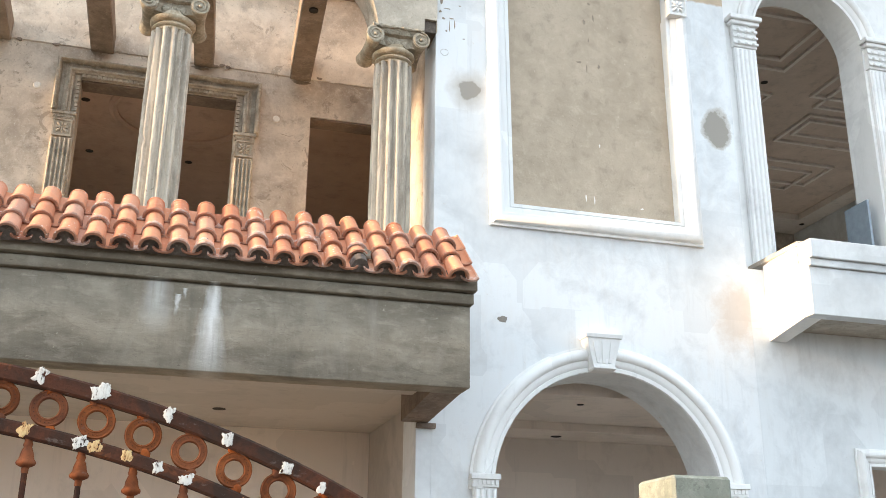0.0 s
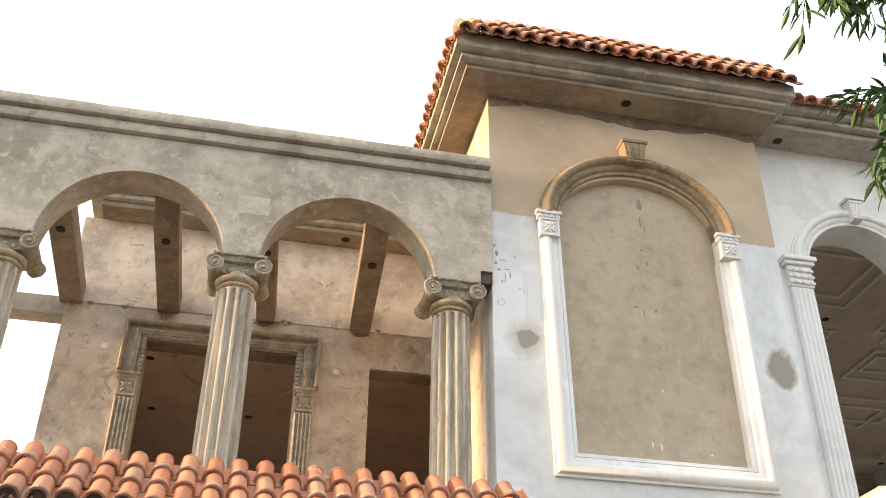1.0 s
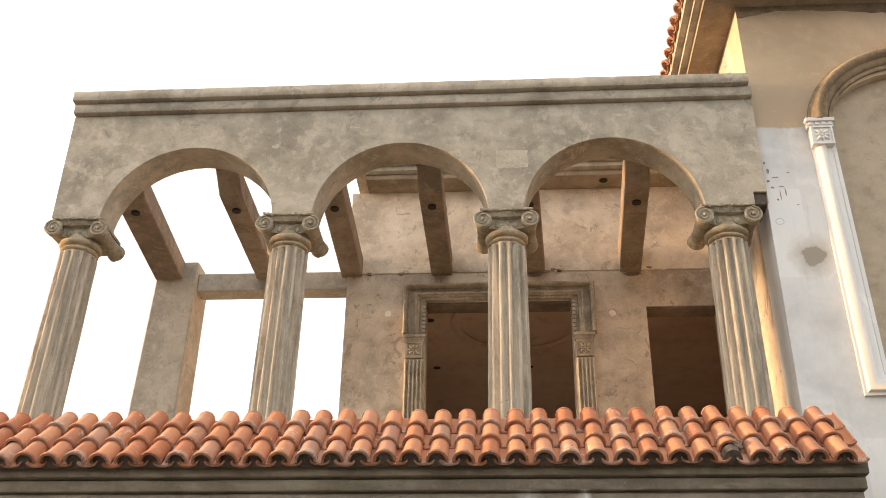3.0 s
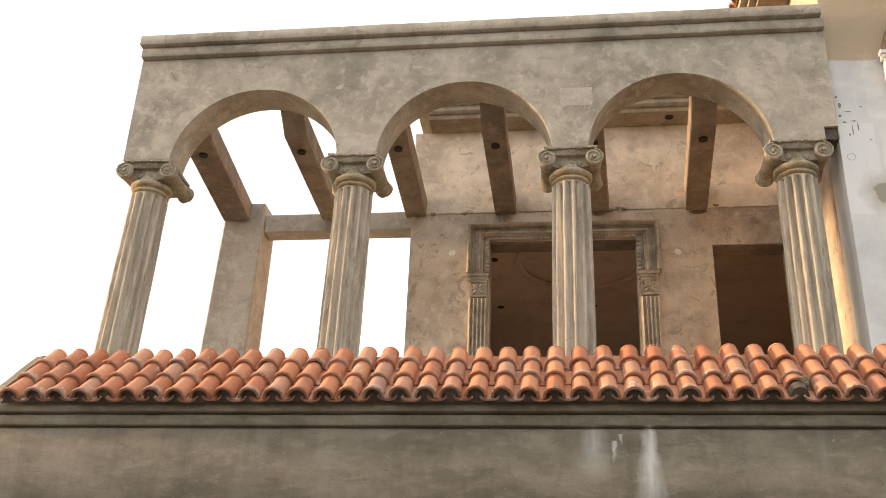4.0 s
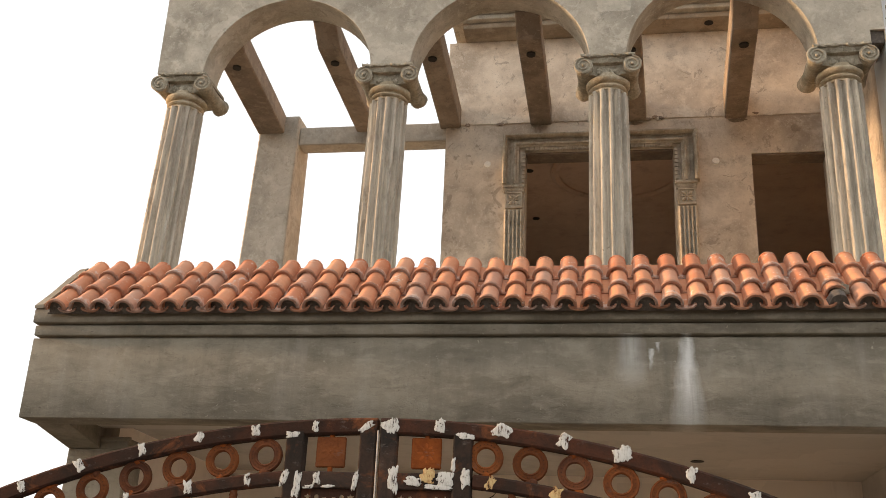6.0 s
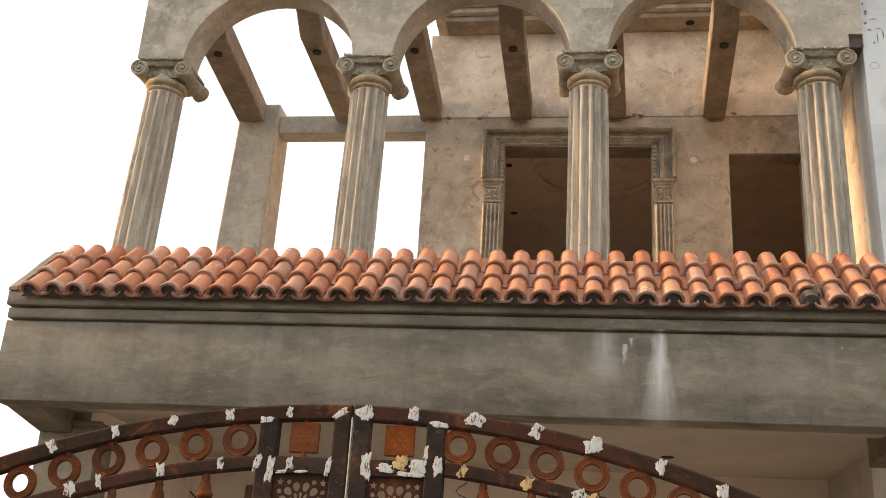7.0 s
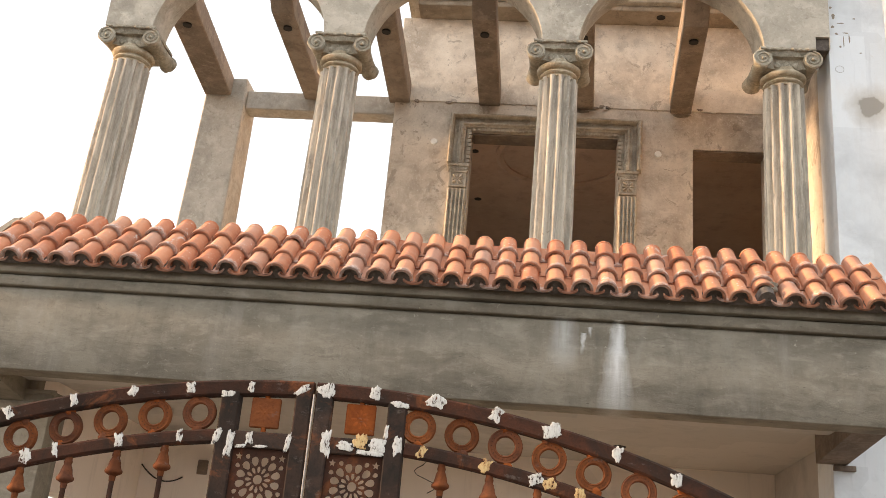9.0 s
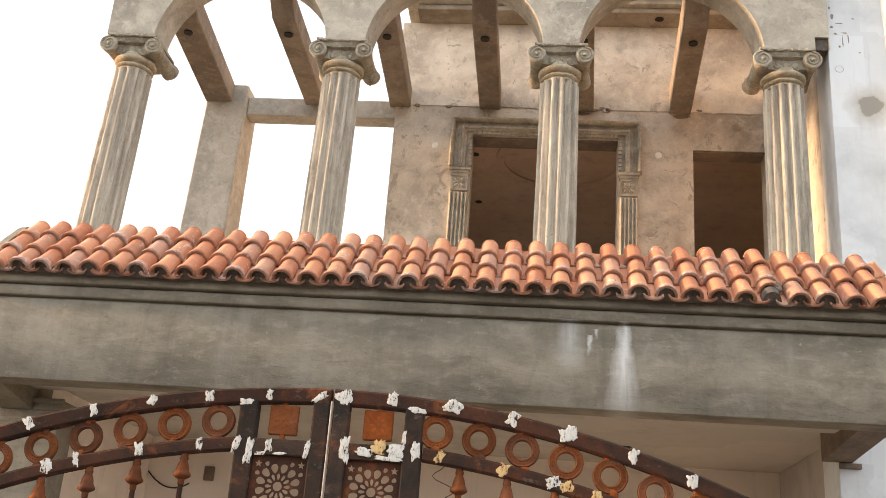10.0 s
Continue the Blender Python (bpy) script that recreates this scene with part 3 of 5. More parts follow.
# steps are spaced apart to draw shade lines; this closes the gaps behind
setting(boxed("cornice_bed", (FX0 + 0.05, FX1 - 0.02, FY + 0.03, FY + 0.19, 3.643, 3.83), FASCIA), "recessed filler behind shade gaps added to the porch moulding", "cornice")
for x0, x1, y1, drop, nm in ((FX0, FX0 + 0.27, -0.052, 0.088, "beam_west"), (FX1 - 0.225, FX1, 0.047, 0.07, "beam_east")):
    bm = bmesh.new()             # the beams deepen towards the piers
    at = ((FY + 0.242, 3.042), (-0.34 if nm == "beam_west" else y1, 3.042 - drop), (y1, 3.042 - drop))
    rings = [[(x0, y, z), (x0, y, 3.642), (x1, y, 3.642), (x1, y, z)] for y, z in (at if nm == "beam_west" else at[:2])]
    sweep(bm, rings)
    # east beam in dark brown, the shade under it put into the colour
    setting(part(nm, bm, FASCIA if nm == "beam_west" else DARKCEM), "cement edge beam of the porch", "beam")
setting(boxed("beam_lip", (4.235, 4.40, TY_PORCH - 0.035, TY_PORCH - 0.001, 2.925, 2.968), DARKCEM), "cement lip under the end of the porch beam", "beam")
setting(boxed("ceiling_porch", (FX0 + 0.262, 4.37, FY + 0.242, BY, 3.22, 3.40), CEIL), "porch ceiling with a lower border, its colour darkened for shade", "ceiling")
setting(boxed("slab_balcony", (FX0 + 0.262, FX1, FY + 0.242, BY, 3.663, 3.95), GREY), "concrete balcony slab", "floor")
bm = bmesh.new()
box(bm, FX0 + 0.272, FX1 - 0.227, FY + 0.242, -0.33, 3.12, 3.218)
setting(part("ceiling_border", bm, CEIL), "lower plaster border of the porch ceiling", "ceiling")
setting(boxed("wall_porch_back", (-2.25, 4.37, BY + 0.003, BY + 0.25, 0, 3.40), VERANDA), "cream plastered wall at the back of the porch", "wall")
setting(boxed("pier_porch_west", (FX0 + 0.002, -1.82, -0.34, -0.05, 0, 2.952), FASCIA), "grey cement pier under the porch beam", "pier")
setting(boxed("pier_head", (FX0 + 0.272, -1.815, -0.345, -0.05, 2.953, 3.04), FASCIA), "rough head of the porch pier", "pier")
setting(worn("pier_lip", (FX0 + 0.275, -1.79, -0.372, -0.346, 3.012, 3.045), FASCIA), "ragged cement lip on the pier head", "pier")
# opening below the view, added to let low sun into the porch
bm = bmesh.new()
for y0, y1, z0 in ((-0.048, 0.12, 0.0), (0.12, 2.2, 2.35), (2.2, BY, 0.0)):
    box(bm, FX0 + 0.003, FX0 + 0.268, y0, y1, z0, 3.219)
bmesh.ops.remove_doubles(bm, verts=bm.verts, dist=0.0005)
setting(part("wall_porch_west", bm, VERANDA), "pale side wall of the porch with an unseen opening added for light", "wall")
setting(boxed("floor_porch", (FX0, 4.37, FY, BY, 0.0, 0.12), GREY), "grey concrete porch floor", "floor")
setting(boxed("wall_porch_east", (4.335, 4.369, 0.482, BY, 0, 3.219), CEIL), "plastered side wall of the porch, its colour darkened for shade", "wall")
setting(boxed("pier_porch_east", (4.238, 4.372, TY_PORCH + 0.001, 0.48, 0, 3.10), TOWER), "white primed pier beside the porch", "pier")

# ---- tower ----
TX0, TX1, TY = 4.37, 7.45, 0.05
NCX, NZ = 5.93, 7.46           # blind niche
LCX, LR, LZ = 5.955, 1.045, 2.455            # ground floor arch
bm = bmesh.new()
arched_wall(bm, TX0, TX1, 0.0, 4.3, TY, TY + 0.52, [(LCX - LR, LCX + LR, 0.05, round_top(LCX, LZ, LR), 36)])
setting(part("wall_tower_lower", bm, TOWER), "white primed tower wall with a round ground floor arch", "wall")
bm = bmesh.new()
NA, NB = 0.848, 0.63                        # half width and rise of the niche
arched_wall(bm, TX0, TX1, 4.3, 9.0, TY, TY + 0.40, [(NCX - NA, NCX + NA, 4.96, lambda x: NZ + NB * math.sqrt(max(0.0, 1 - ((x - NCX) / NA) ** 2)), 36)])
setting(part("wall_tower_upper", bm, TOWER), "tower wall, white primer below and bare tan cement above", "wall")
setting(boxed("niche_back", (NCX - NA - 0.05, NCX + NA + 0.05, TY + 0.09, TY + 0.30, 4.9, 8.2), NICHE), "bare grey-tan cement panel of the blind niche", "wall")
bm = bmesh.new()
box(bm, TX0, TX0 + 0.25, TY + 0.40, BY + 0.25, 0.0, 9.0)
box(bm, TX0, TX0 + 0.25, BY + 0.25, 8.0, 0.0, 3.948)          # the upper room runs on behind the tower
box(bm, TX0, TX0 + 0.25, BY + 0.25, 8.0, 7.302, 9.0)
setting(part("wall_tower_west", bm, TAN), "tan cement side wall of the tower", "wall")
setting(boxed("wall_tower_east", (TX1 - 0.25, TX1, TY + 0.40, 8.0, 3.6, 9.0), TAN), "plain side wall of the tower", "wall")


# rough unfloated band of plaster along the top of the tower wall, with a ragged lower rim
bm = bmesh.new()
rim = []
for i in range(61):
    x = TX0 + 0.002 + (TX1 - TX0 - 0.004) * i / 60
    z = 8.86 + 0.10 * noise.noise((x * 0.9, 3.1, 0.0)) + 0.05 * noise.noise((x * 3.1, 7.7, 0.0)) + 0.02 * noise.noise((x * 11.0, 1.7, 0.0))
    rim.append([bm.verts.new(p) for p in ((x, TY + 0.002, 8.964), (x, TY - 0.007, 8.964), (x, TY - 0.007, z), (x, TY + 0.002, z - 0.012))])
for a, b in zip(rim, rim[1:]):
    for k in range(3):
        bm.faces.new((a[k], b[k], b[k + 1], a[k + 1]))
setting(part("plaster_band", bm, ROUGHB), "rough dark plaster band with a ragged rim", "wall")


def eave(name, x0, x1, yw, y_back, left, right, z=8.99, front=0.47, bands=(0.0, 0.07, 0.15), rise=(0.065, 0.135, 0.27), label="", materials=(GREY, GREY, GREY)):
    """A boxed eave with a three-stepped moulding, whose lowest step is front before the wall face yw."""
    zs = (z, *(z + r for r in rise))
    for k, d in enumerate(bands):
        side = 0.075 * k
        step = (x0 - (left + side if left else 0), x1 + (right + side if right else 0), yw - front - d, y_back, zs[k] + (0.014 if k else 0.0), zs[k + 1])
        setting(worn(name, step, materials[k]), label or "step of the cement eave under the roof tiles", "eave")
    # gaps between the steps are added as shade lines; recessed filler closes them
    bed = (x0 - (left - 0.03 if left else 0), x1 + (right - 0.03 if right else 0), yw - front + 0.035, y_back, zs[1] - 0.02, zs[2] + 0.03)
    setting(boxed("eave_bed", bed, materials[1]), "recessed filler behind shade gaps added to the eave", "eave")


eave("eave_tower", TX0, TX1, TY, 7.9, 0.325, 0.10, z=8.965, front=0.38, bands=(0.0, 0.09, 0.19), rise=(0.055, 0.12, 0.30), materials=(EAVE, GREY, GREY))
eave("eave_east", TX1 + 0.003, 14.0, 0.30, 7.9, 0.0, 0.0, z=9.03, front=0.37, bands=(0.0, 0.085, 0.17), rise=(0.07, 0.135, 0.27), materials=(PIERC, PIERC, PIERC))
eave("eave_house", 0.42, TX0 - 0.002, BY, 7.9, 0.06, 0.0, z=8.302, front=0.30, materials=(EAVE, GREY, GREY))

# ---- east wing ----
EY = 0.30
ECX, ER, EZ = 8.645, 0.675, 7.39
bm = bmesh.new()
arched_wall(bm, TX1, 14.0, 3.6, 9.05, EY, EY + 0.40, [(ECX - ER, ECX + ER, 4.2, round_top(ECX, EZ, ER), 30)])
# trim white, brighter than the wall below: the strong light is in the paint
setting(part("wall_east", bm, TRIM), "white primed wall with a tall arched opening", "wall")
# the second opening lies out of view, added to light the veranda
bm = bmesh.new()
arched_wall(bm, TX1 + 0.001, 14.0, 0.0, 4.018, TY, TY + 0.40, [(8.53, 9.77, 1.0, flat_top(2.82), 2), (10.3, 13.4, 0.05, flat_top(3.1), 2)])
setting(part("wall_east_lower", bm, WHITE), "white primed ground floor wall with a window and an unseen opening added for light", "wall")
# unseen opening in the end wall, added to light the east room
bm = bmesh.new()
for y0, y1, z0, z1 in ((0.702, 1.6, 0.0, 9.0), (6.6, 8.0, 0.0, 9.0), (1.6, 6.6, 0.0, 4.7), (1.6, 6.6, 7.7, 9.0)):
    box(bm, 13.75, 14.0, y0, y1, z0, z1)
bmesh.ops.remove_doubles(bm, verts=bm.verts, dist=0.0005)
setting(part("wall_far_east", bm, WHITE), "plain end wall of the house with an unseen opening added for light", "wall")
setting(boxed("ceiling_east", (TX1, 13.75, EY + 0.405, 8.0, 8.45, 8.6), HALL), "coffered ceiling of the east room", "ceiling")
setting(boxed("floor_east", (TX1, 13.75, EY + 0.405, 8.0, 3.95, 4.12), GREY), "concrete floor of the east room", "floor")
setting(boxed("ceiling_ground", (TX0 + 0.25, 13.7, TY + 0.7, 7.9, 3.42, 3.6), VERANDA), "painted ceiling behind the ground floor arch", "ceiling")
setting(boxed("ceiling_ground_drop", (TX0 + 0.25, 13.7, 2.2, 2.85, 3.33, 3.418), VERANDA), "lower part of the veranda ceiling", "ceiling")
setting(boxed("wall_veranda_back", (TX0 + 0.25, 13.7, 2.85, 3.05, 0, 3.42), VERANDA), "cream plastered wall behind the ground floor arch", "wall")
# unseen floor kept pale to bounce skylight up behind the arch
setting(boxed("floor_ground", (TX0 + 0.25, 13.7, TY + 0.53, 2.85, 0.0, 0.05), COFFER, None, "", 0.0), "unseen pale floor added to bounce light behind the ground floor arch", "floor")

setting(boxed("wall_east_infill", (TX1 + 0.001, 7.627, TY + 0.001, EY - 0.002, 4.02, 4.60), WHITE, None, "", 0.0), "white primed wall flush with the tower beside the balcony", "wall")
# balcony of the east wing: a parapet on a slab with a recessed soffit
def balcony_cheek():
    """The end of the parapet; its underside drops a little towards the wall."""
    bm = bmesh.new()
    rings = []
    for i in range(9):
        y = -0.498 + (TY + 0.498) * i / 8
        low = 3.99 - 0.085 * i / 8
        top = 4.66 - 0.02 * i / 8 + 0.012 * noise.noise((y * 9, 2.0, 0.0))
        rings.append([(7.628, y, low), (7.628, y, top), (7.80, y, top), (7.80, y, low)])
    sweep(bm, rings)
    return bm


setting(part("balcony_cheek", balcony_cheek(), TRIM), "white primed cheek of the balcony", "balcony")
setting(boxed("balcony_front", (7.6285, 10.6, -0.64, -0.50, 3.99, 4.43), WHITE, None, "", 0.005), "white primed balcony front with stains", "balcony")
for y0, z0, z1 in ((-0.668, 4.432, 4.50), (-0.70, 4.502, 4.675)):
    setting(boxed("balcony_moulding", (7.6285, 10.6, y0, -0.502, z0, z1), WHITE, None, "", 0.006), "step of the moulding on the balcony front", "trim")
# grey instead of the front's white: the shade below is in the colour
setting(boxed("balcony_soffit", (7.802, 10.6, -0.498, EY - 0.002, 4.02, 4.16), PIERC, None, "", 0.0), "underside of the balcony slab, in grey put in for its shade", "balcony")
bm = bmesh.new()
box(bm, 7.622, 7.80, -0.515, EY - 0.004, 4.655, 4.715, 0.012)
for v in bm.verts:
    v.co.z += 0.012 * noise.noise((v.co.y * 7, v.co.x * 5, 0.0))
setting(part("balcony_coping", bm, TAN), "bare brown cement on the balcony edge", "trim")

# ---- roofs ----
PITCH_X = 0.1793


def tile_mesh(name, half, height, length, up, narrow=0.9, thick=0.012, seg=8):
    """A rounded clay tile along +y, arched up (a cover) or down (a pan), a little narrower at its upper end."""
    bm = bmesh.new()
    rings = []
    # a cover has a thick rolled lip below and a thin collar at its upper end
    line = ((0.0, 1.04), (0.006, 1.09), (0.026, 1.09), (0.036, 0.96), (length - 0.018, narrow), (length - 0.016, narrow + 0.05), (length, narrow + 0.05)) if up > 0 else ((0.0, 1.0), (length, narrow))
    for y, k in line:
        outer, inner = [], []
        for i in range(seg + 1):
            a = math.pi * i / seg
            outer.append((k * half * math.cos(a), y, up * k * height * math.sin(a) ** 0.9))
            inner.append(((k * half - thick) * math.cos(a), y, up * (k * height - thick) * math.sin(a) ** 0.9))
        rings.append(outer + inner[::-1])
    sweep(bm, rings)
    bmesh.ops.recalc_face_normals(bm, faces=bm.faces)
    me = bpy.data.meshes.new(name)
    bm.to_mesh(me)
    bm.free()
    me.materials.append(TILE)
    me.shade_smooth()
    me.set_sharp_from_angle(angle=radians(50))
    return me


COVER = tile_mesh("tile_cover", 0.073, 0.078, 0.40, 1, 0.84, 0.016)
PAN = tile_mesh("tile_pan", 0.070, 0.034, 0.40, -1, 0.95, 0.012)


COVER_S = tile_mesh("tile_cover_short", 0.073, 0.078, 0.27, 1, 0.86, 0.016)
PAN_S = tile_mesh("tile_pan_short", 0.070, 0.034, 0.27, -1, 0.95, 0.012)


def tiles(parent, origin, along, up_slope, count, rows, step=0.36, seed=1, skip=(), pitch=PITCH_X, shapes=(COVER, PAN), bare=0):
    """Rows of cover and pan tiles: along the eave, and up the slope."""
    rnd = random.Random(seed)
    along, up_slope = Vector(along).normalized(), Vector(up_slope).normalized()
    normal = along.cross(up_slope).normalized()
    base = Matrix((along, up_slope, normal)).transposed().to_4x4()
    for r in range(rows):
        for i in range(-1, count):
            for cover in (True, False):
                if (cover and (i < 0 or (r, i) in skip)) or i < bare * r * 1.4 - 0.5:
                    continue
                at = Vector(origin) + along * ((i + (0.5 if cover else 1.0)) * pitch) + up_slope * (r * step) + normal * (0.028 if cover else 0.036)
                jig = pose(rnd.uniform(-0.006, 0.006), rnd.uniform(-0.014, 0.014), rnd.uniform(-0.004, 0.004), -2.5 + rnd.uniform(-0.7, 0.7), rnd.uniform(-2, 2), rnd.uniform(-1.3, 1.3))
                t = new("tile", shapes[0] if cover else shapes[1])
                t.parent = parent
                t.matrix_basis = Matrix.Translation(at) @ base @ jig


# ---- columns ----
def column():
    col = empty("column")
    # fluted shaft
    n, per = 13, 12
    rings = []
    for k in range(97):
        f = k / 96
        z = 3.97 + f * (6.264 - 3.97)
        r = 0.188 - 0.011 * f ** 1.6
        ring = []
        for i in range(n * per):
            a = 2 * math.pi * i / (n * per)
            u = (i % per) / per
            s = max(0.0, 0.42 - 0.62 * math.cos(2 * math.pi * u))
            fade = min(1.0, (1 - f) * 40 + 0.35)
            chip = 0.030 * max(0.0, noise.noise((9 * math.cos(a), 9 * math.sin(a), z * 7)) - 0.38) + 0.004 * noise.noise((5 * math.cos(a), 5 * math.sin(a), z * 2.5))
            q = r - 0.044 * s ** 0.75 * fade - chip
            ring.append((q * math.cos(a), q * math.sin(a), z))
        rings.append(ring)
    bm = bmesh.new()
    sweep(bm, rings)
    part("shaft", bm, CAST, col, "fluted cast cement shaft", True)
    bm = bmesh.new()
    lathe(bm, 0, 0, [(0.150, 6.254), (0.164, 6.256), (0.166, 6.270), (0.152, 6.277), (0.152, 6.286), (0.168, 6.290), (0.177, 6.303), (0.170, 6.318), (0.152, 6.325), (0.152, 6.338),
                     (0.182, 6.344), (0.198, 6.362), (0.194, 6.384), (0.176, 6.396), (0.160, 6.398), (0.150, 6.44)], 36)
    part("necking", bm, NECK, col, "ochre-stained rings under the capital", True)
    # recessed cushion between the scrolls
    bm = bmesh.new()
    rings = []
    for i in range(13):
        u = -1 + 2 * i / 12
        x = u * 0.2
        lo, hi = 6.415 + 0.012 * u * u, 6.574
        rings.append([(x, -0.135, lo), (x, 0.235, lo), (x, 0.250, hi), (x, -0.150, hi)])
    sweep(bm, rings)
    part("cushion", bm, CAP, col)
    # sagging band that runs from scroll to scroll under the abacus
    bm = bmesh.new()
    rings = []
    for i in range(21):
        u = -1 + 2 * i / 20
        lo, hi = 6.512 + 0.030 * u * u, 6.572
        rings.append([(u * 0.213, -0.150, lo - 0.006), (u * 0.213, -0.186, lo), (u * 0.213, -0.190, lo + 0.010), (u * 0.213, -0.172, lo + 0.017), (u * 0.213, -0.190, hi), (u * 0.213, 0.29, hi), (u * 0.213, 0.25, lo)])
    sweep(bm, rings)
    part("channel_band", bm, CAP, col)
    bm = bmesh.new()
    rings = []
    for i in range(41):
        u = -1 + 2 * i / 40
        e = 0.010 * noise.noise((u * 7.0, 1.3, 0.0)) + 0.006 * noise.noise((u * 23.0, 4.1, 0.0))
        f = 0.006 * noise.noise((u * 9.0, 7.7, 0.0))
        rings.append([(u * 0.238, -0.204 + e, 6.571 + f), (u * 0.238, -0.212 + e, 6.580 + f), (u * 0.238, -0.205 + e, 6.5985), (u * 0.238, 0.30, 6.5985), (u * 0.238, 0.30, 6.571)])
    sweep(bm, rings)
    part("abacus", bm, CAP, col, "thin ragged slab on the scrolls")
    for sx in (-1, 1):
        # bolster with waist
        bm = bmesh.new()
        rings = []
        for k in range(11):
            v = k / 10
            y = -0.2 + 0.5 * v
            w = 0.058 + 0.024 * abs(2 * v - 1) ** 1.5
            rings.append([(sx * 0.213 + w * math.cos(2 * math.pi * i / 20), y, 6.482 + w * math.sin(2 * math.pi * i / 20)) for i in range(20)])
        sweep(bm, rings)
        vol = part("bolster", bm, CAP, col, smooth=True)
        for y in (-0.203, 0.303):
            bm = bmesh.new()
            pts, rad = [], []
            for k in range(49):
                f = k / 48
                a = radians(90) - sx * f * 4.6 * math.pi
                rr = 0.076 * (1 - f) ** 0.9 + 0.008
                pts.append((sx * 0.213 + rr * math.cos(a), y, 6.482 + rr * math.sin(a)))
                rad.append(0.0115 - 0.0045 * f)
            tube(bm, pts, rad, 6)
            bmesh.ops.create_uvsphere(bm, u_segments=10, v_segments=6, radius=0.017, matrix=Matrix.Translation((sx * 0.213, y + math.copysign(0.004, y), 6.482)))
            part("scroll", bm, CAP, vol, "", True)
    # worn egg ornament under the band
    bm = bmesh.new()
    for x in (-0.078, 0.0, 0.078):
        bmesh.ops.create_uvsphere(bm, u_segments=10, v_segments=7, radius=0.030, matrix=Matrix.Translation((x, -0.130, 6.455)) @ Matrix.Diagonal((1.15, 0.75, 1.2, 1)))
    part("egg_ornament", bm, CAP, col)
    bm = bmesh.new()
    box(bm, -0.22, 0.22, -0.22, 0.22, 3.90, 3.97, 0.01)
    part("base", bm, CAP, col)
    # worn and chipped casting
    for ob in [*col.children, *[c for o in col.children for c in o.children]]:
        if ob.name.startswith(("necking", "cushion", "channel", "abacus", "bolster", "scroll", "egg")):
            for v in ob.data.vertices:
                v.co += 0.006 * noise.noise_vector(v.co * 22) + 0.004 * noise.noise_vector(v.co * 60)
    return col


col0 = tagged(column(), "fluted cement column with a scrolled Ionic capital", "column", "columns of the arcade")
for i, x in enumerate((-2.01, -0.008, 2.005, 4.0)):
    m = pose(x, 0.20, 6.5, 0, (2.0, 1.0, 0.0, 0.0)[i], 0) @ pose(0, 0, -6.5)     # the end columns stand a little out of plumb
    if i == 0:
        col0.matrix_basis = m
    else:
        copy_thing(col0, m)

# ---- gate ----
GY, GX, GR = -4.45, 1.156, 3.74
GCZ = 2.343 - GR


def arc_bar(bm, r, a0, a1, w, d, steps=24):
    """A square bar bent to the gate's arch; angles from the upright, to the right."""
    rings = []
    for i in range(steps + 1):
        a = radians(a0 + (a1 - a0) * i / steps)
        c = 0.007
        sec = ((-w / 2 + c, -d / 2), (w / 2 - c, -d / 2), (w / 2, -d / 2 + c), (w / 2, d / 2 - c), (w / 2 - c, d / 2), (-w / 2 + c, d / 2), (-w / 2, d / 2 - c), (-w / 2, -d / 2 + c))
        rings.append([(GX + (r + q) * math.sin(a), GY + y, GCZ + (r + q) * math.cos(a)) for q, y in sec])
    sweep(bm, rings)


def loop_of(bm, pts):
    vs = [bm.verts.new(p) for p in pts]
    return [bm.edges.new((vs[i], vs[(i + 1) % len(vs)])) for i in range(len(vs))]


def petal(cx, cz, r0, r1, half, ang, n=10):
    """A drop-shaped outline pointing to the middle of the rosette."""
    out = []
    for i in range(n):
        t = 2 * math.pi * i / n
        along = (r0 + r1) / 2 + (r1 - r0) / 2 * math.cos(t)
        wide = half * math.sin(t) * (0.55 + 0.45 * (along - r0) / (r1 - r0))
        out.append((cx + along * math.sin(ang) + wide * math.cos(ang), 0.0, cz + along * math.cos(ang) - wide * math.sin(ang)))
    return out


def fretwork(x0, x1, z0, z1):
    """A cut iron sheet: two star rosettes one over the other, with small stars in the corners."""
    bm = bmesh.new()
    edges = loop_of(bm, [(x0, 0, z0), (x1, 0, z0), (x1, 0, z1), (x0, 0, z1)])
    cx = (x0 + x1) / 2
    for cz in (z1 - 0.108, z1 - 0.318):
        edges += loop_of(bm, [(cx + 0.0165 * math.cos(2 * math.pi * i / 14), 0, cz + 0.0165 * math.sin(2 * math.pi * i / 14)) for i in range(14)])
        for k in range(12):
            a = radians(30 * k)
            edges += loop_of(bm, petal(cx, cz, 0.022, 0.046, 0.0078, a, 8))
            edges += loop_of(bm, petal(cx, cz, 0.047, 0.081, 0.0165, a + radians(15)))
            if k % 3:
                edges += loop_of(bm, petal(cx, cz, 0.080, 0.099, 0.0105, a, 8))
        for sx in (-1, 1):
            for sz in (-1, 1):
                px, pz = cx + sx * 0.077, cz + sz * 0.077
                edges += loop_of(bm, [(px + (0.0145 if i % 2 == 0 else 0.0065) * math.sin(2 * math.pi * i / 10), 0, pz + (0.0145 if i % 2 == 0 else 0.0065) * math.cos(2 * math.pi * i / 10)) for i in range(10)])
    bmesh.ops.triangle_fill(bm, use_beauty=True, edges=edges)
    front = list(bm.faces)
    got = bmesh.ops.extrude_face_region(bm, geom=front)
    bmesh.ops.translate(bm, verts=[v for v in got["geom"] if isinstance(v, bmesh.types.BMVert)], vec=(0, 0.004, 0))
    bmesh.ops.translate(bm, verts=bm.verts, vec=(0, GY - 0.004, 0))
    return bm


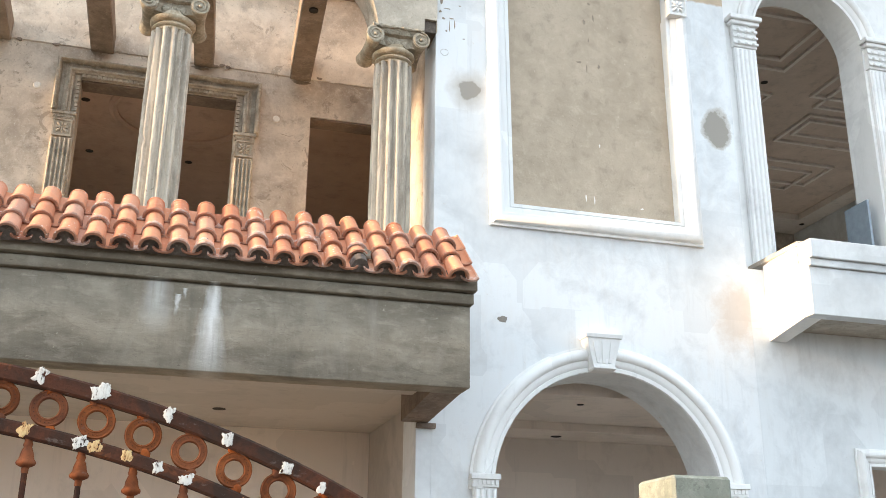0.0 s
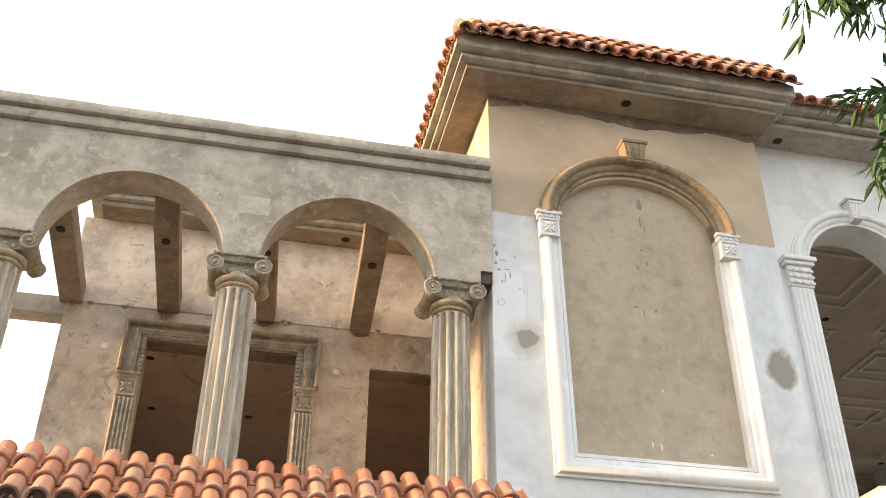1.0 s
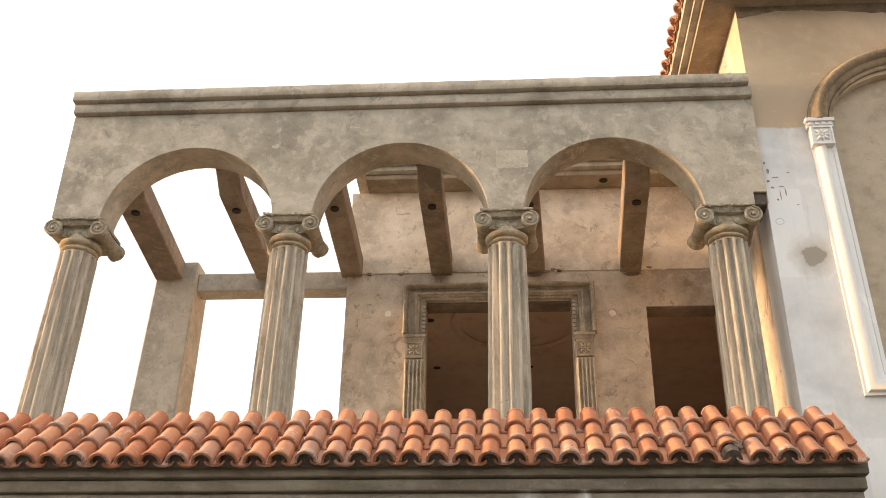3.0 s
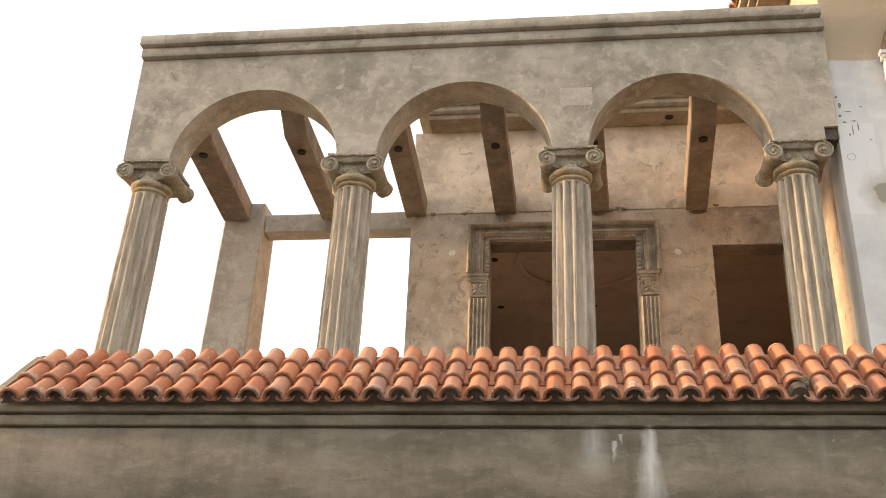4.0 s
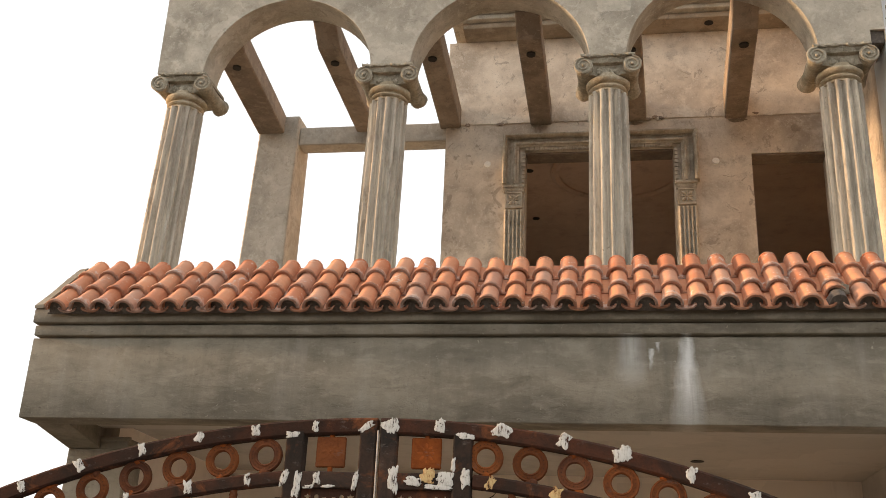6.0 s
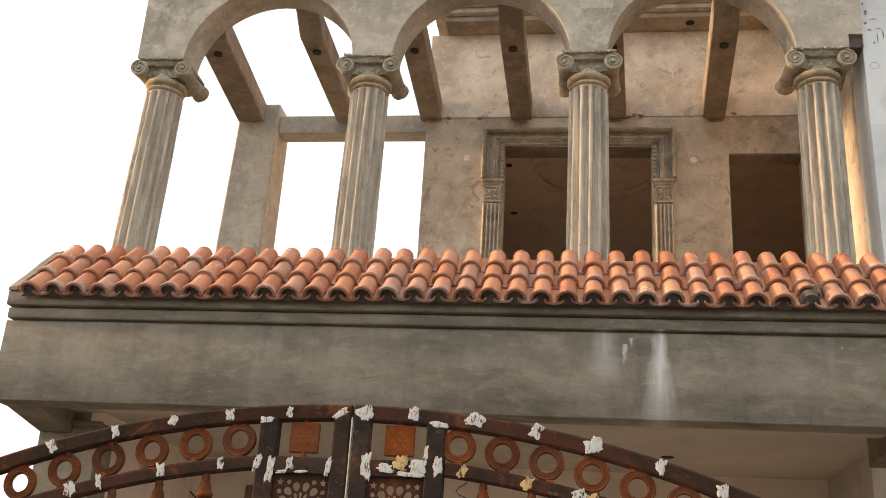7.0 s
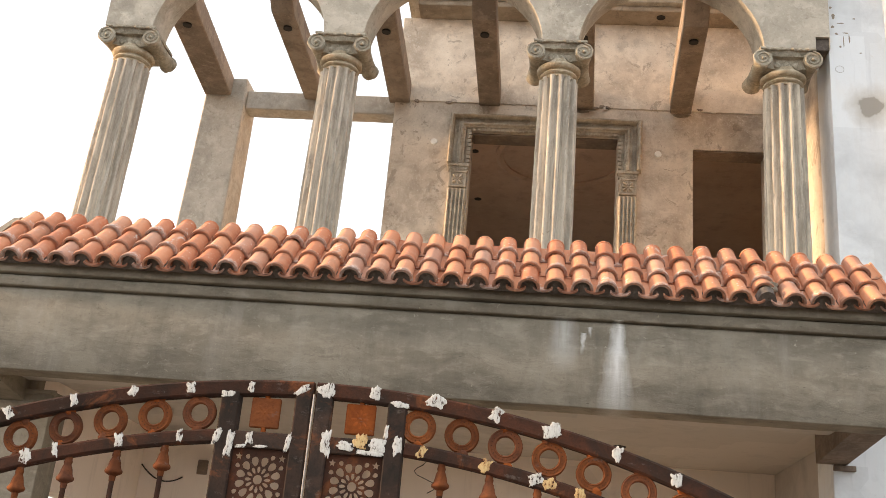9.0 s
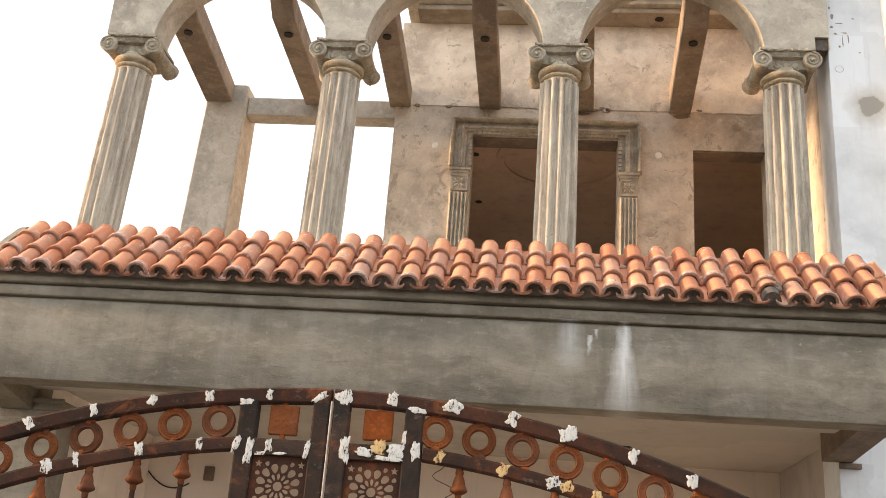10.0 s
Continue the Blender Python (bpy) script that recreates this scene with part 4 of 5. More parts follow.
def blot(parent, x, z, w, h, lean, seed, material=None, y=None):
    """A dab of filler smeared over a weld: flat, ragged where the brush left it."""
    rnd = random.Random(seed)
    y = GY - 0.0275 if y is None else y
    n = 64
    shift = rnd.uniform(0, 50)
    out = []
    for i in range(n):
        a = 2 * math.pi * i / n
        c, s_ = math.cos(a), math.sin(a)
        box_r = 1 / max(abs(c), abs(s_)) ** 0.75
        q = box_r * (0.86 + 0.42 * noise.noise((1.3 * c + shift, 1.3 * s_, 0.0)) + 0.20 * noise.noise((3.5 * c + shift, 3.5 * s_, 3.0)) + rnd.uniform(-0.025, 0.025))
        comb = 1 + (0.12 * rnd.uniform(-1, 1) if abs(s_) > 0.75 else 0.0)          # hairs of the brush at both ends
        out.append((w / 2 * q * c, h / 2 * q * s_ * comb))
    bm = bmesh.new()
    rings = []
    for k, lift in ((1.0, 0.0), (0.93, 0.0022), (0.6, 0.003)):
        ring = []
        for u, v in out:
            px, pz = k * (u * math.cos(lean) - v * math.sin(lean)), k * (u * math.sin(lean) + v * math.cos(lean))
            ring.append(bm.verts.new((x + px, y + 0.003 - lift, z + pz)))
        rings.append(ring)
    mid = bm.verts.new((x, y - 0.0002, z))
    for i in range(n):
        j = (i + 1) % n
        for a, b in zip(rings, rings[1:]):
            bm.faces.new((a[i], a[j], b[j], b[i]))
        bm.faces.new((rings[-1][i], rings[-1][j], mid))
    part("filler_blot", bm, material or BLOT, parent, "" if material is None else "yellow-stained filler dab")


def arch_z(x, r):
    return GCZ + math.sqrt(r * r - (x - GX) ** 2)


def gate_leaf(sx):
    leaf = empty("gate_leaf", (0, 0, 0))
    end = 31.0
    R1, R2, RR = GR, GR - 0.171, GR - 0.0845
    bm = bmesh.new()
    arc_bar(bm, R1, sx * 0.10, sx * end, 0.056, 0.05, 40)
    part("top_bar", bm, IRON, leaf, "rusted arched top bar")
    bm = bmesh.new()
    arc_bar(bm, R2, sx * 5.45, sx * end, 0.048, 0.046, 36)
    part("lower_bar", bm, IRON, leaf, "rusted arched lower bar")
    for x0, x1 in ((0.007, 0.066), (0.268, 0.334)):
        boxed("stile", (*sorted((GX + sx * x0, GX + sx * x1)), GY - 0.0262, GY + 0.0262, 0.0, arch_z(GX + x1, R1 - 0.006)), DARKIRON, leaf, "dark upright iron stile", 0.005)
    xa, xb = sorted((GX + sx * 0.064, GX + sx * 0.270))
    boxed("rail", (xa, xb, GY - 0.022, GY + 0.022, 2.122, 2.180), DARKIRON, leaf, "dark iron cross rail", 0.004)
    boxed("sheet_rail", (xa, xb, GY - 0.02, GY + 0.02, 1.62, 1.66), DARKIRON, leaf, "", 0.004)
    part("fretwork", fretwork(xa, xb, 1.66, 2.124), IRON, leaf, "rusted iron sheet cut with rosettes and stars")
    boxed("kick_plate", (xa, xb, GY - 0.004, GY + 0.004, 0.1, 1.62), IRON, leaf, "", 0.001)
    if sx > 0:
        boxed("meeting_strip", (GX - 0.0025, GX + 0.003, GY - 0.0285, GY - 0.0265, 0.1, 2.325), STEEL, leaf, "pale bare steel strip between the leaves", 0.001)
    # square plate with a cast flower
    xs = GX + sx * 0.172
    plate = boxed("square_plate", (xs - 0.053, xs + 0.053, GY - 0.010, GY + 0.008, 2.196, 2.304), RUST if sx > 0 else RINGR, leaf, "orange rusted square plate", 0.004)
    bm = bmesh.new()
    for k in range(8):
        a = math.pi / 4 * k
        bmesh.ops.create_uvsphere(bm, u_segments=8, v_segments=5, radius=0.0095, matrix=Matrix.Translation((xs + 0.022 * math.cos(a), GY - 0.0092, 2.25 + 0.024 * math.sin(a))) @ Matrix.Rotation(-a, 4, 'Y') @ Matrix.Diagonal((1.4, 0.22, 0.6, 1)))
    bmesh.ops.create_uvsphere(bm, u_segments=10, v_segments=6, radius=0.007, matrix=Matrix.Translation((xs, GY - 0.0065, 2.25)))
    part("cast_flower", bm, RUST if sx > 0 else RINGR, plate, "worn flower in low relief")
    for z0, z1 in ((2.178, 2.20), (2.29, 2.325)):
        boxed("stub", (xs - 0.008, xs + 0.008, GY - 0.008, GY + 0.008, z0, z1), RUST, leaf, "", 0.002)
    k = 0
    first, pitch = (0.381, 0.1535) if sx > 0 else (0.412, 0.1608)
    while first + pitch * k < 1.80:
        d = first + pitch * k
        cx = GX + sx * d
        cz = arch_z(cx, RR)
        bm = bmesh.new()
        rings = []
        for i in range(32):
            b = 2 * math.pi * i / 32
            rings.append([(cx + w * math.cos(b), GY + y, cz + w * math.sin(b)) for w, y in ((0.0325, -0.006), (0.037, -0.011), (0.041, -0.008), (0.053, -0.008), (0.057, -0.011), (0.061, -0.006), (0.061, 0.007), (0.0325, 0.007))])
        sweep(bm, rings, closed_path=True)
        ring = part("ring", bm, RUST2 if (k * 7 + (sx > 0)) % 3 == 0 else RINGR, leaf, "orange rusted cast ring")
        bm = bmesh.new()
        for i in range(22):
            b = 2 * math.pi * i / 22
            bmesh.ops.create_icosphere(bm, subdivisions=1, radius=0.0019, matrix=Matrix.Translation((cx + 0.047 * math.cos(b), GY - 0.0085, cz + 0.047 * math.sin(b))))
        part("beading", bm, IRON, ring)
        rw_ = random.Random(900 + 7 * k + sx)
        for up in (1, -1):          # rusty weld metal that joins the ring to both bars
            bm = bmesh.new()
            for _ in range(3):
                bmesh.ops.create_icosphere(bm, subdivisions=2, radius=rw_.uniform(0.012, 0.017), matrix=Matrix.Translation((cx + rw_.uniform(-0.012, 0.012) - sx * up * 0.004, GY + rw_.uniform(-0.006, 0.002), cz + up * rw_.uniform(0.060, 0.070))) @ Matrix.Diagonal((1.0, 0.6, 1.25, 1)))
            for v in bm.verts:
                v.co += 0.005 * noise.noise_vector(v.co * 60)
            part("weld", bm, RUST if (k + (sx > 0)) % 2 else RUST2, ring, "rough orange weld", True)
        k += 1
    k = 1
    first, pitch = (0.306, 0.167) if sx > 0 else (0.346, 0.171)
    while first + pitch * k < 1.80:
        bx_ = GX + sx * (first + pitch * k)
        bz = arch_z(bx_, R2) - 0.022
        bm = bmesh.new()
        lathe(bm, bx_, GY, [(0.0125, bz + 0.004), (0.0130, bz - 0.010), (0.0150, bz - 0.016), (0.0150, bz - 0.021), (0.0130, bz - 0.026), (0.0165, bz - 0.034), (0.0205, bz - 0.046), (0.0225, bz - 0.058), (0.0255, bz - 0.066), (0.0305, bz - 0.072), (0.0315, bz - 0.078), (0.0290, bz - 0.083), (0.0200, bz - 0.088), (0.0120, bz - 0.092), (0.0110, bz - 0.11)], 18)
        part("collar", bm, RINGR if (k + (sx > 0)) % 3 else RUST2, leaf, "orange rusted tassel-shaped collar", True)
        bm = bmesh.new()
        lathe(bm, bx_, GY, [(0.0095, bz - 0.085), (0.0095, 0.14)], 10)
        part("bar", bm, IRON, leaf)
        k += 1
    boxed("bottom_rail", (*sorted((GX + sx * 0.066, GX + sx * 1.85)), GY - 0.024, GY + 0.024, 0.08, 0.14), DARKIRON, leaf, "", 0.004)
    xe = GX + sx * 1.85
    boxed("hinge_stile", (xe - 0.03, xe + 0.03, GY - 0.027, GY + 0.027, 0.0, arch_z(xe, R1) - 0.01), DARKIRON, leaf, "dark iron hinge stile", 0.005)
    # dabs of filler over the welds: how far from the middle, over or under the top bar, width, height, lean, stained
    if sx > 0:
        dabs = [(0.044, -0.003, 0.067, 0.058, 20, 0), (0.22, 0.005, 0.042, 0.054, 0, 0), (0.437, 0.012, 0.067, 0.054, -10, 0), (0.651, 0.012, 0.046, 0.058, -20, 0),
                (0.85, 0.008, 0.071, 0.058, 30, 0), (1.072, 0.007, 0.042, 0.054, 10, 0), (1.272, 0.0, 0.046, 0.052, 20, 0), (1.477, -0.008, 0.048, 0.05, 15, 0), (1.60, -0.015, 0.03, 0.045, 10, 0)]
        low = [(0.311, -0.022, 0.075, 0.023, -5, 0), (0.063, -0.187, 0.046, 0.10, 5, 0), (0.135, -0.191, 0.071, 0.033, 0, 0), (0.183, -0.166, 0.05, 0.054, 0, 1), (0.246, -0.177, 0.071, 0.058, 0, 0),
               (0.271, -0.124, 0.017, 0.05, 0, 0), (0.315, -0.167, 0.037, 0.067, 5, 0), (0.223, -0.205, 0.104, 0.019, 0, 0)]
        dabs += low
        stained = [(0.399, -0.172, 0.033, 0.054, -25, 1), (0.625, -0.170, 0.042, 0.054, -10, 1), (0.80, -0.169, 0.06, 0.042, 30, 0), (0.845, -0.172, 0.05, 0.045, 20, 1),
                   (0.948, -0.172, 0.038, 0.044, 10, 1), (1.05, -0.178, 0.04, 0.044, 20, 0), (1.144, -0.185, 0.06, 0.04, 30, 0), (1.33, -0.19, 0.04, 0.04, 10, 1)]
        dabs += stained
    else:
        dabs = [(1.106, 0.008, 0.037, 0.054, 20, 0), (0.875, 0.008, 0.029, 0.052, 0, 0), (0.662, 0.008, 0.033, 0.046, -25, 0), (0.45, 0.005, 0.037, 0.046, 0, 0), (0.23, 0.0, 0.031, 0.042, 0, 0),
                (0.308, -0.024, 0.054, 0.025, 0, 0), (0.044, -0.005, 0.025, 0.071, -55, 0), (1.32, 0.0, 0.035, 0.05, 5, 0)]
        dabs += [(1.011, -0.167, 0.05, 0.058, 10, 0), (0.909, -0.166, 0.027, 0.054, -10, 0), (0.683, -0.165, 0.033, 0.058, 0, 0), (0.465, -0.167, 0.025, 0.052, -5, 0), (0.33, -0.176, 0.029, 0.067, -25, 0)]
        dabs += [(0.28, -0.203, 0.033, 0.10, -12, 0), (0.212, -0.182, 0.029, 0.046, 0, 0), (0.073, -0.193, 0.021, 0.079, -12, 0), (0.238, -0.21, 0.042, 0.015, 0, 0), (0.168, -0.211, 0.054, 0.012, 0, 0)]
    for i, (d, dz, w, h, lean, dirty) in enumerate(dabs):
        x = GX + sx * d
        blot(leaf, x, arch_z(x, R1) + dz, w, h, radians(lean) - sx * d / GR, 20 * i + sx + 50, YELLOW if dirty else None, GY - (0.0275 if dz > -0.1 else 0.0245 if d > 0.34 else 0.0285))
    return leaf


for s in (-1, 1):
    tagged(gate_leaf(s), "arched rusted iron gate leaf with rings and white filler blots", "gate", "leaves of the gate")
# gate posts and the top of the boundary wall pillar
for x0, x1, z in ((-1.20, -0.72, 1.75), (3.03, 3.48, 1.75)):
    setting(boxed("gate_pillar", (x0, x1, GY - 0.2, GY + 0.25, 0.0, z), GREY, None, "", 0.01), "grey cement gate pillar", "pillar")
setting(boxed("boundary_pillar", (4.107, 4.36, GY, GY + 0.30, 0.0, 2.07), MOSS, None, "", 0.012), "grey cement pillar of the boundary wall", "pillar")
setting(boxed("boundary_wall", (4.36, 14.0, GY, GY + 0.2, 0.0, 1.5), GREY, None, "", 0.01), "low grey cement boundary wall", "wall")

# ---- mouldings ----
RIDGE = ((0.0, 0.0), (0.0, 0.03), (0.022, 0.034), (0.028, 0.055), (0.040, 0.078), (0.060, 0.093), (0.082, 0.096), (0.102, 0.088), (0.118, 0.070), (0.124, 0.052), (0.140, 0.050), (0.158, 0.046), (0.176, 0.034), (0.188, 0.018), (0.192, 0.026), (0.225, 0.022), (0.225, -0.10), (0.0, -0.02))


def frame_run(bm, pts, profile, yface, inward):
    """A moulding along straight runs in the wall plane, mitred at the corners. inward: for each point, the way from the outer to the inner rim."""
    rings = []
    for (x, z), (ix, iz) in zip(pts, inward):
        rings.append([(x + u * ix, yface - d, z + u * iz) for u, d in profile])
    sweep(bm, rings)


def rosette_block(bm, cx, cz, y, s):
    """A square block with a four-petalled flower in a sunk field."""
    h = s / 2
    box(bm, cx - h, cx + h, y, y + 0.05, cz - h, cz + h, 0.004)
    w = s * 0.09
    for x0, x1, z0, z1 in ((-h, h, h - w, h), (-h, h, -h, -h + w), (-h, -h + w, -h + w, h - w), (h - w, h, -h + w, h - w)):
        box(bm, cx + x0, cx + x1, y - 0.014, y + 0.002, cz + z0, cz + z1)
    for k in range(8):
        a = math.pi / 4 * k
        long = 1.0 if k % 2 else 0.82
        bmesh.ops.create_uvsphere(bm, u_segments=10, v_segments=6, radius=s * 0.15 * long, matrix=Matrix.Translation((cx + s * 0.24 * long * math.cos(a), y - 0.002, cz + s * 0.24 * long * math.sin(a))) @ Matrix.Rotation(-a, 4, 'Y') @ Matrix.Diagonal((1.15, 0.8, 0.52, 1)))
    bmesh.ops.create_uvsphere(bm, u_segments=10, v_segments=6, radius=s * 0.075, matrix=Matrix.Translation((cx, y - 0.004, cz)))


def dentil_cap(bm, x0, x1, y, z0, z1, n=5):
    """A small cap: fillet, row of dentils, top slab."""
    h = z1 - z0
    box(bm, x0 + 0.012, x1 - 0.012, y + 0.012, y + 0.06, z0, z0 + h * 0.55)
    w = (x1 - x0 - 0.03) / n
    for i in range(n):
        xa = x0 + 0.015 + i * w
        box(bm, xa + w * 0.18, xa + w * 0.82, y, y + 0.02, z0 + h * 0.18, z0 + h * 0.55)
    box(bm, x0, x1, y - 0.012, y + 0.06, z0 + h * 0.56, z1, 0.004)


def pilaster(parent, material, x0, x1, y, z0, z1, n=5, label="", relief=0.42):
    """A flat pilaster with upright reeds."""
    body = boxed("pilaster", (x0, x1, y, y + 0.05, z0, z1), material, parent, label, 0.003)
    w = (x1 - x0) / n
    for i in range(n):
        cx = x0 + (i + 0.5) * w
        bm = bmesh.new()
        rings = []
        for z, s in ((z0 + 0.02, 0.8), (z0 + 0.035, 1.0), (z1 - 0.035, 1.0), (z1 - 0.02, 0.8)):
            rings.append([(cx + s * w * 0.36 * math.cos(math.pi * k / 6), y - s * w * relief * math.sin(math.pi * k / 6) + 0.001, z) for k in range(7)])
        sweep(bm, rings)
        part("reed", bm, material, body, "", True)


# door surround behind the arcade
surround = tagged(empty("door_surround"), "cast cement door surround with dentils and flower blocks", "door surround")
OX0, OX1, OZ = 0.832, 2.980, 7.018
IX0, IX1, IZ = 1.085, 2.722, 6.825
prof = ((0.0, 0.0), (0.0, 0.065), (0.005, 0.100), (0.018, 0.126), (0.034, 0.126), (0.048, 0.106), (0.054, 0.074), (0.058, 0.042), (0.096, 0.036), (0.101, 0.056), (0.124, 0.060), (0.129, 0.084), (0.140, 0.096), (0.155, 0.092), (0.163, 0.064), (0.184, 0.058), (0.190, 0.022), (0.225, 0.022), (0.225, -0.02), (0.0, -0.02))
bm = bmesh.new()
frame_run(bm, [(OX0, 6.40), (OX0, OZ), (OX1, OZ), (OX1, 6.40)], prof, BY, [(1, 0), (1, -0.84), (-1, -0.84), (-1, 0)])
part("architrave", bm, SURR, surround)
bm = bmesh.new()
for i in range(31):
    x = IX0 + 0.006 + i * (IX1 - IX0 - 0.053) / 30
    box(bm, x, x + 0.041, BY - 0.056, BY - 0.018, IZ + 0.001, IZ + 0.033)
for i in range(8):
    z = 6.43 + i * 0.049
    box(bm, IX0 - 0.034, IX0 - 0.004, BY - 0.056, BY - 0.018, z, z + 0.037)
    box(bm, IX1 + 0.004, IX1 + 0.034, BY - 0.056, BY - 0.018, z, z + 0.037)
part("dentil_row", bm, SURR, surround)
for x0, x1 in ((0.853, 1.078), (2.730, 2.947)):
    bm = bmesh.new()
    dentil_cap(bm, x0 - 0.012, x1 + 0.006, BY - 0.075, 6.315, 6.398, 5)
    part("cap", bm, SURR, surround)
    bm = bmesh.new()
    rosette_block(bm, (x0 + x1) / 2, 6.215, BY - 0.055, 0.19)
    part("flower_block", bm, SURR, surround)
    pilaster(surround, SURR, x0 + 0.004, x1 - 0.004, BY - 0.042, 4.12, 6.116, 5, relief=0.8)

# niche frame on the tower
niche = tagged(empty("niche_frame"), "moulded frame of the blind niche, painted white below the arch", "niche frame")
NO0, NO1, NOZ = 4.885, 7.0, 4.758
bm = bmesh.new()
frame_run(bm, [(NO0 - 0.035, 7.19), (NO0, NOZ), (NO1, NOZ), (NO1 - 0.01, 7.19)], RIDGE, TY, [(1, 0), (1, 1), (-1, 1), (-1, 0)])
part("moulding", bm, TRIM, niche, "white painted moulding", True)
bm = bmesh.new()
rings = []
for i in range(49):
    a = math.pi * (1 - i / 48)
    rings.append([(NCX + (1.065 - u) * math.cos(a), TY - d, NZ + 0.01 + (0.885 - u) * math.sin(a)) for u, d in ((u, d * 1.5) for u, d in RIDGE)])
sweep(bm, rings)
part("arch_moulding", bm, ARCHM, niche, "bare cement arch moulding", True)
for x in (4.94, 6.862):
    bm = bmesh.new()
    dentil_cap(bm, x - 0.132, x + 0.132, TY - 0.115, 7.385, 7.478, 4)
    part("cap", bm, TRIM, niche, "white dentilled cap")
    bm = bmesh.new()
    rosette_block(bm, x, 7.285, TY - 0.105, 0.20)
    box(bm, x - 0.094, x + 0.094, TY - 0.09, TY + 0.05, 7.188, 7.382)
    part("flower_block", bm, TRIM, niche, "white block with a flower")


def keystone(bm, cx, y, z0, z1, w0, w1, proud):
    """A tapered block with three grooves and a lip under it."""
    def ring(z, w, d):
        return [(cx - w, y, z), (cx - w, y - d, z), (cx + w, y - d, z), (cx + w, y, z)]
    h = z1 - z0
    sweep(bm, [ring(z0, w0 * 0.9, proud * 0.8), ring(z0 + 0.05 * h, w0, proud), ring(z0 + 0.1 * h, w0, proud)])
    sweep(bm, [ring(z0 + 0.1 * h, w0 * 0.92, proud * 0.85), ring(z1 - 0.1 * h, w1 * 0.95, proud)])
    sweep(bm, [ring(z1 - 0.1 * h, w1 * 1.02, proud * 1.08), ring(z1, w1 * 1.08, proud * 1.12)])
    for k in (-1, 0, 1):
        sweep(bm, [[(cx + k * w * 0.55 - w * 0.14, y - d * 0.9, z), (cx + k * w * 0.55 - w * 0.14, y - d - 0.010, z), (cx + k * w * 0.55 + w * 0.14, y - d - 0.010, z), (cx + k * w * 0.55 + w * 0.14, y - d * 0.9, z)]
                   for z, w, d in ((z0 + 0.2 * h, w0 * 0.92, proud * 0.87), (z1 - 0.18 * h, w1 * 0.95, proud * 0.98))])


bm = bmesh.new()
keystone(bm, NCX, TY, 8.21, 8.50, 0.095, 0.135, 0.16)
part("keystone", bm, ARCHM, niche, "bare cement keystone")

# ground floor arch frame
lower = tagged(empty("arch_frame"), "white moulded frame round the ground floor arch", "arch frame")
bm = bmesh.new()
arc_mould(bm, LCX, LZ, [(LR + 0.225 - u * 0.98, d * 0.8) for u, d in RIDGE[:-2]] + [(LR + 0.002, -0.02), (LR + 0.225, -0.02)], 0, 180, 48, TY)
part("arch_moulding", bm, TRIM, lower, "", True)
bm = bmesh.new()
keystone(bm, 5.875, TY, 3.485, 3.80, 0.105, 0.165, 0.15)
part("keystone", bm, TRIM, lower, "white grooved keystone")
for x in (LCX - LR - 0.10, LCX + LR + 0.10):
    bm = bmesh.new()
    dentil_cap(bm, x - 0.125, x + 0.125, TY - 0.09, 2.47, 2.575, 6)
    part("cap", bm, TRIM, lower)
    pilaster(lower, TRIM, x - 0.1, x + 0.1, TY - 0.06, 0.05, 2.47, 4)

# east arch frame
east = tagged(empty("arch_frame"), "white pilasters and arch moulding round the tall east opening", "arch frame")
bm = bmesh.new()
arc_mould(bm, ECX, EZ, [(ER + 0.21 - u * 0.93, d * 0.8) for u, d in RIDGE[:-2]] + [(ER + 0.002, -0.02), (ER + 0.21, -0.02)], 0, 180, 40, EY)
part("arch_moulding", bm, TRIM, east, "", True)
for s in (-1, 1):
    x0, x1 = sorted((ECX + s * (ER + 0.0), ECX + s * (ER + 0.32)))
    pilaster(east, TRIM, x0 + 0.03, x1 - 0.03, EY - 0.05, 4.2, 7.14, 5, "white reeded pilaster")
    cap = boxed("capital", (x0 + 0.02, x1 - 0.02, EY - 0.065, EY, 7.142, 7.40), TRIM, east, "white layered capital", 0.004)
    for z in (7.17, 7.245, 7.32):
        boxed("band", (x0 + 0.01, x1 - 0.01, EY - 0.085, EY - 0.066, z, z + 0.032), TRIM, cap, "", 0.006)
        for k in (-1, 0, 1):
            bm = bmesh.new()
            bmesh.ops.create_uvsphere(bm, u_segments=8, v_segments=6, radius=0.024, matrix=Matrix.Translation(((x0 + x1) / 2 + k * 0.085, EY - 0.08, z + 0.018)))
            part("bead", bm, TRIM, cap, "", True)
    for g, z0, z1, d in ((0.01, 7.402, 7.445, 0.10), (0.03, 7.447, 7.50, 0.13)):
        boxed("slab", (x0 - g, x1 + g, EY - d, EY, z0, z1), TRIM, cap, "", 0.007)
bm = bmesh.new()
keystone(bm, ECX, EY, EZ + ER + 0.02, EZ + ER + 0.26, 0.06, 0.08, 0.13)
box(bm, ECX - 0.12, ECX + 0.12, EY - 0.16, EY, EZ + ER + 0.27, EZ + ER + 0.30, 0.004)
part("keystone", bm, TRIM, east, "small white bracket keystone")

# ---- lamp holes in the soffits ----
def hole(name, x, y, z, r, label, cat="lamp hole"):
    bm = bmesh.new()
    lathe(bm, x, y, [(r, z + 0.006), (r, z - 0.003), (r * 0.82, z - 0.004), (r * 0.8, z + 0.004)], 20)
    bmesh.ops.create_circle(bm, cap_ends=True, segments=20, radius=r * 0.84, matrix=Matrix.Translation((x, y, z - 0.002)))
    return tagged(part(name, bm, PIT), label, cat)


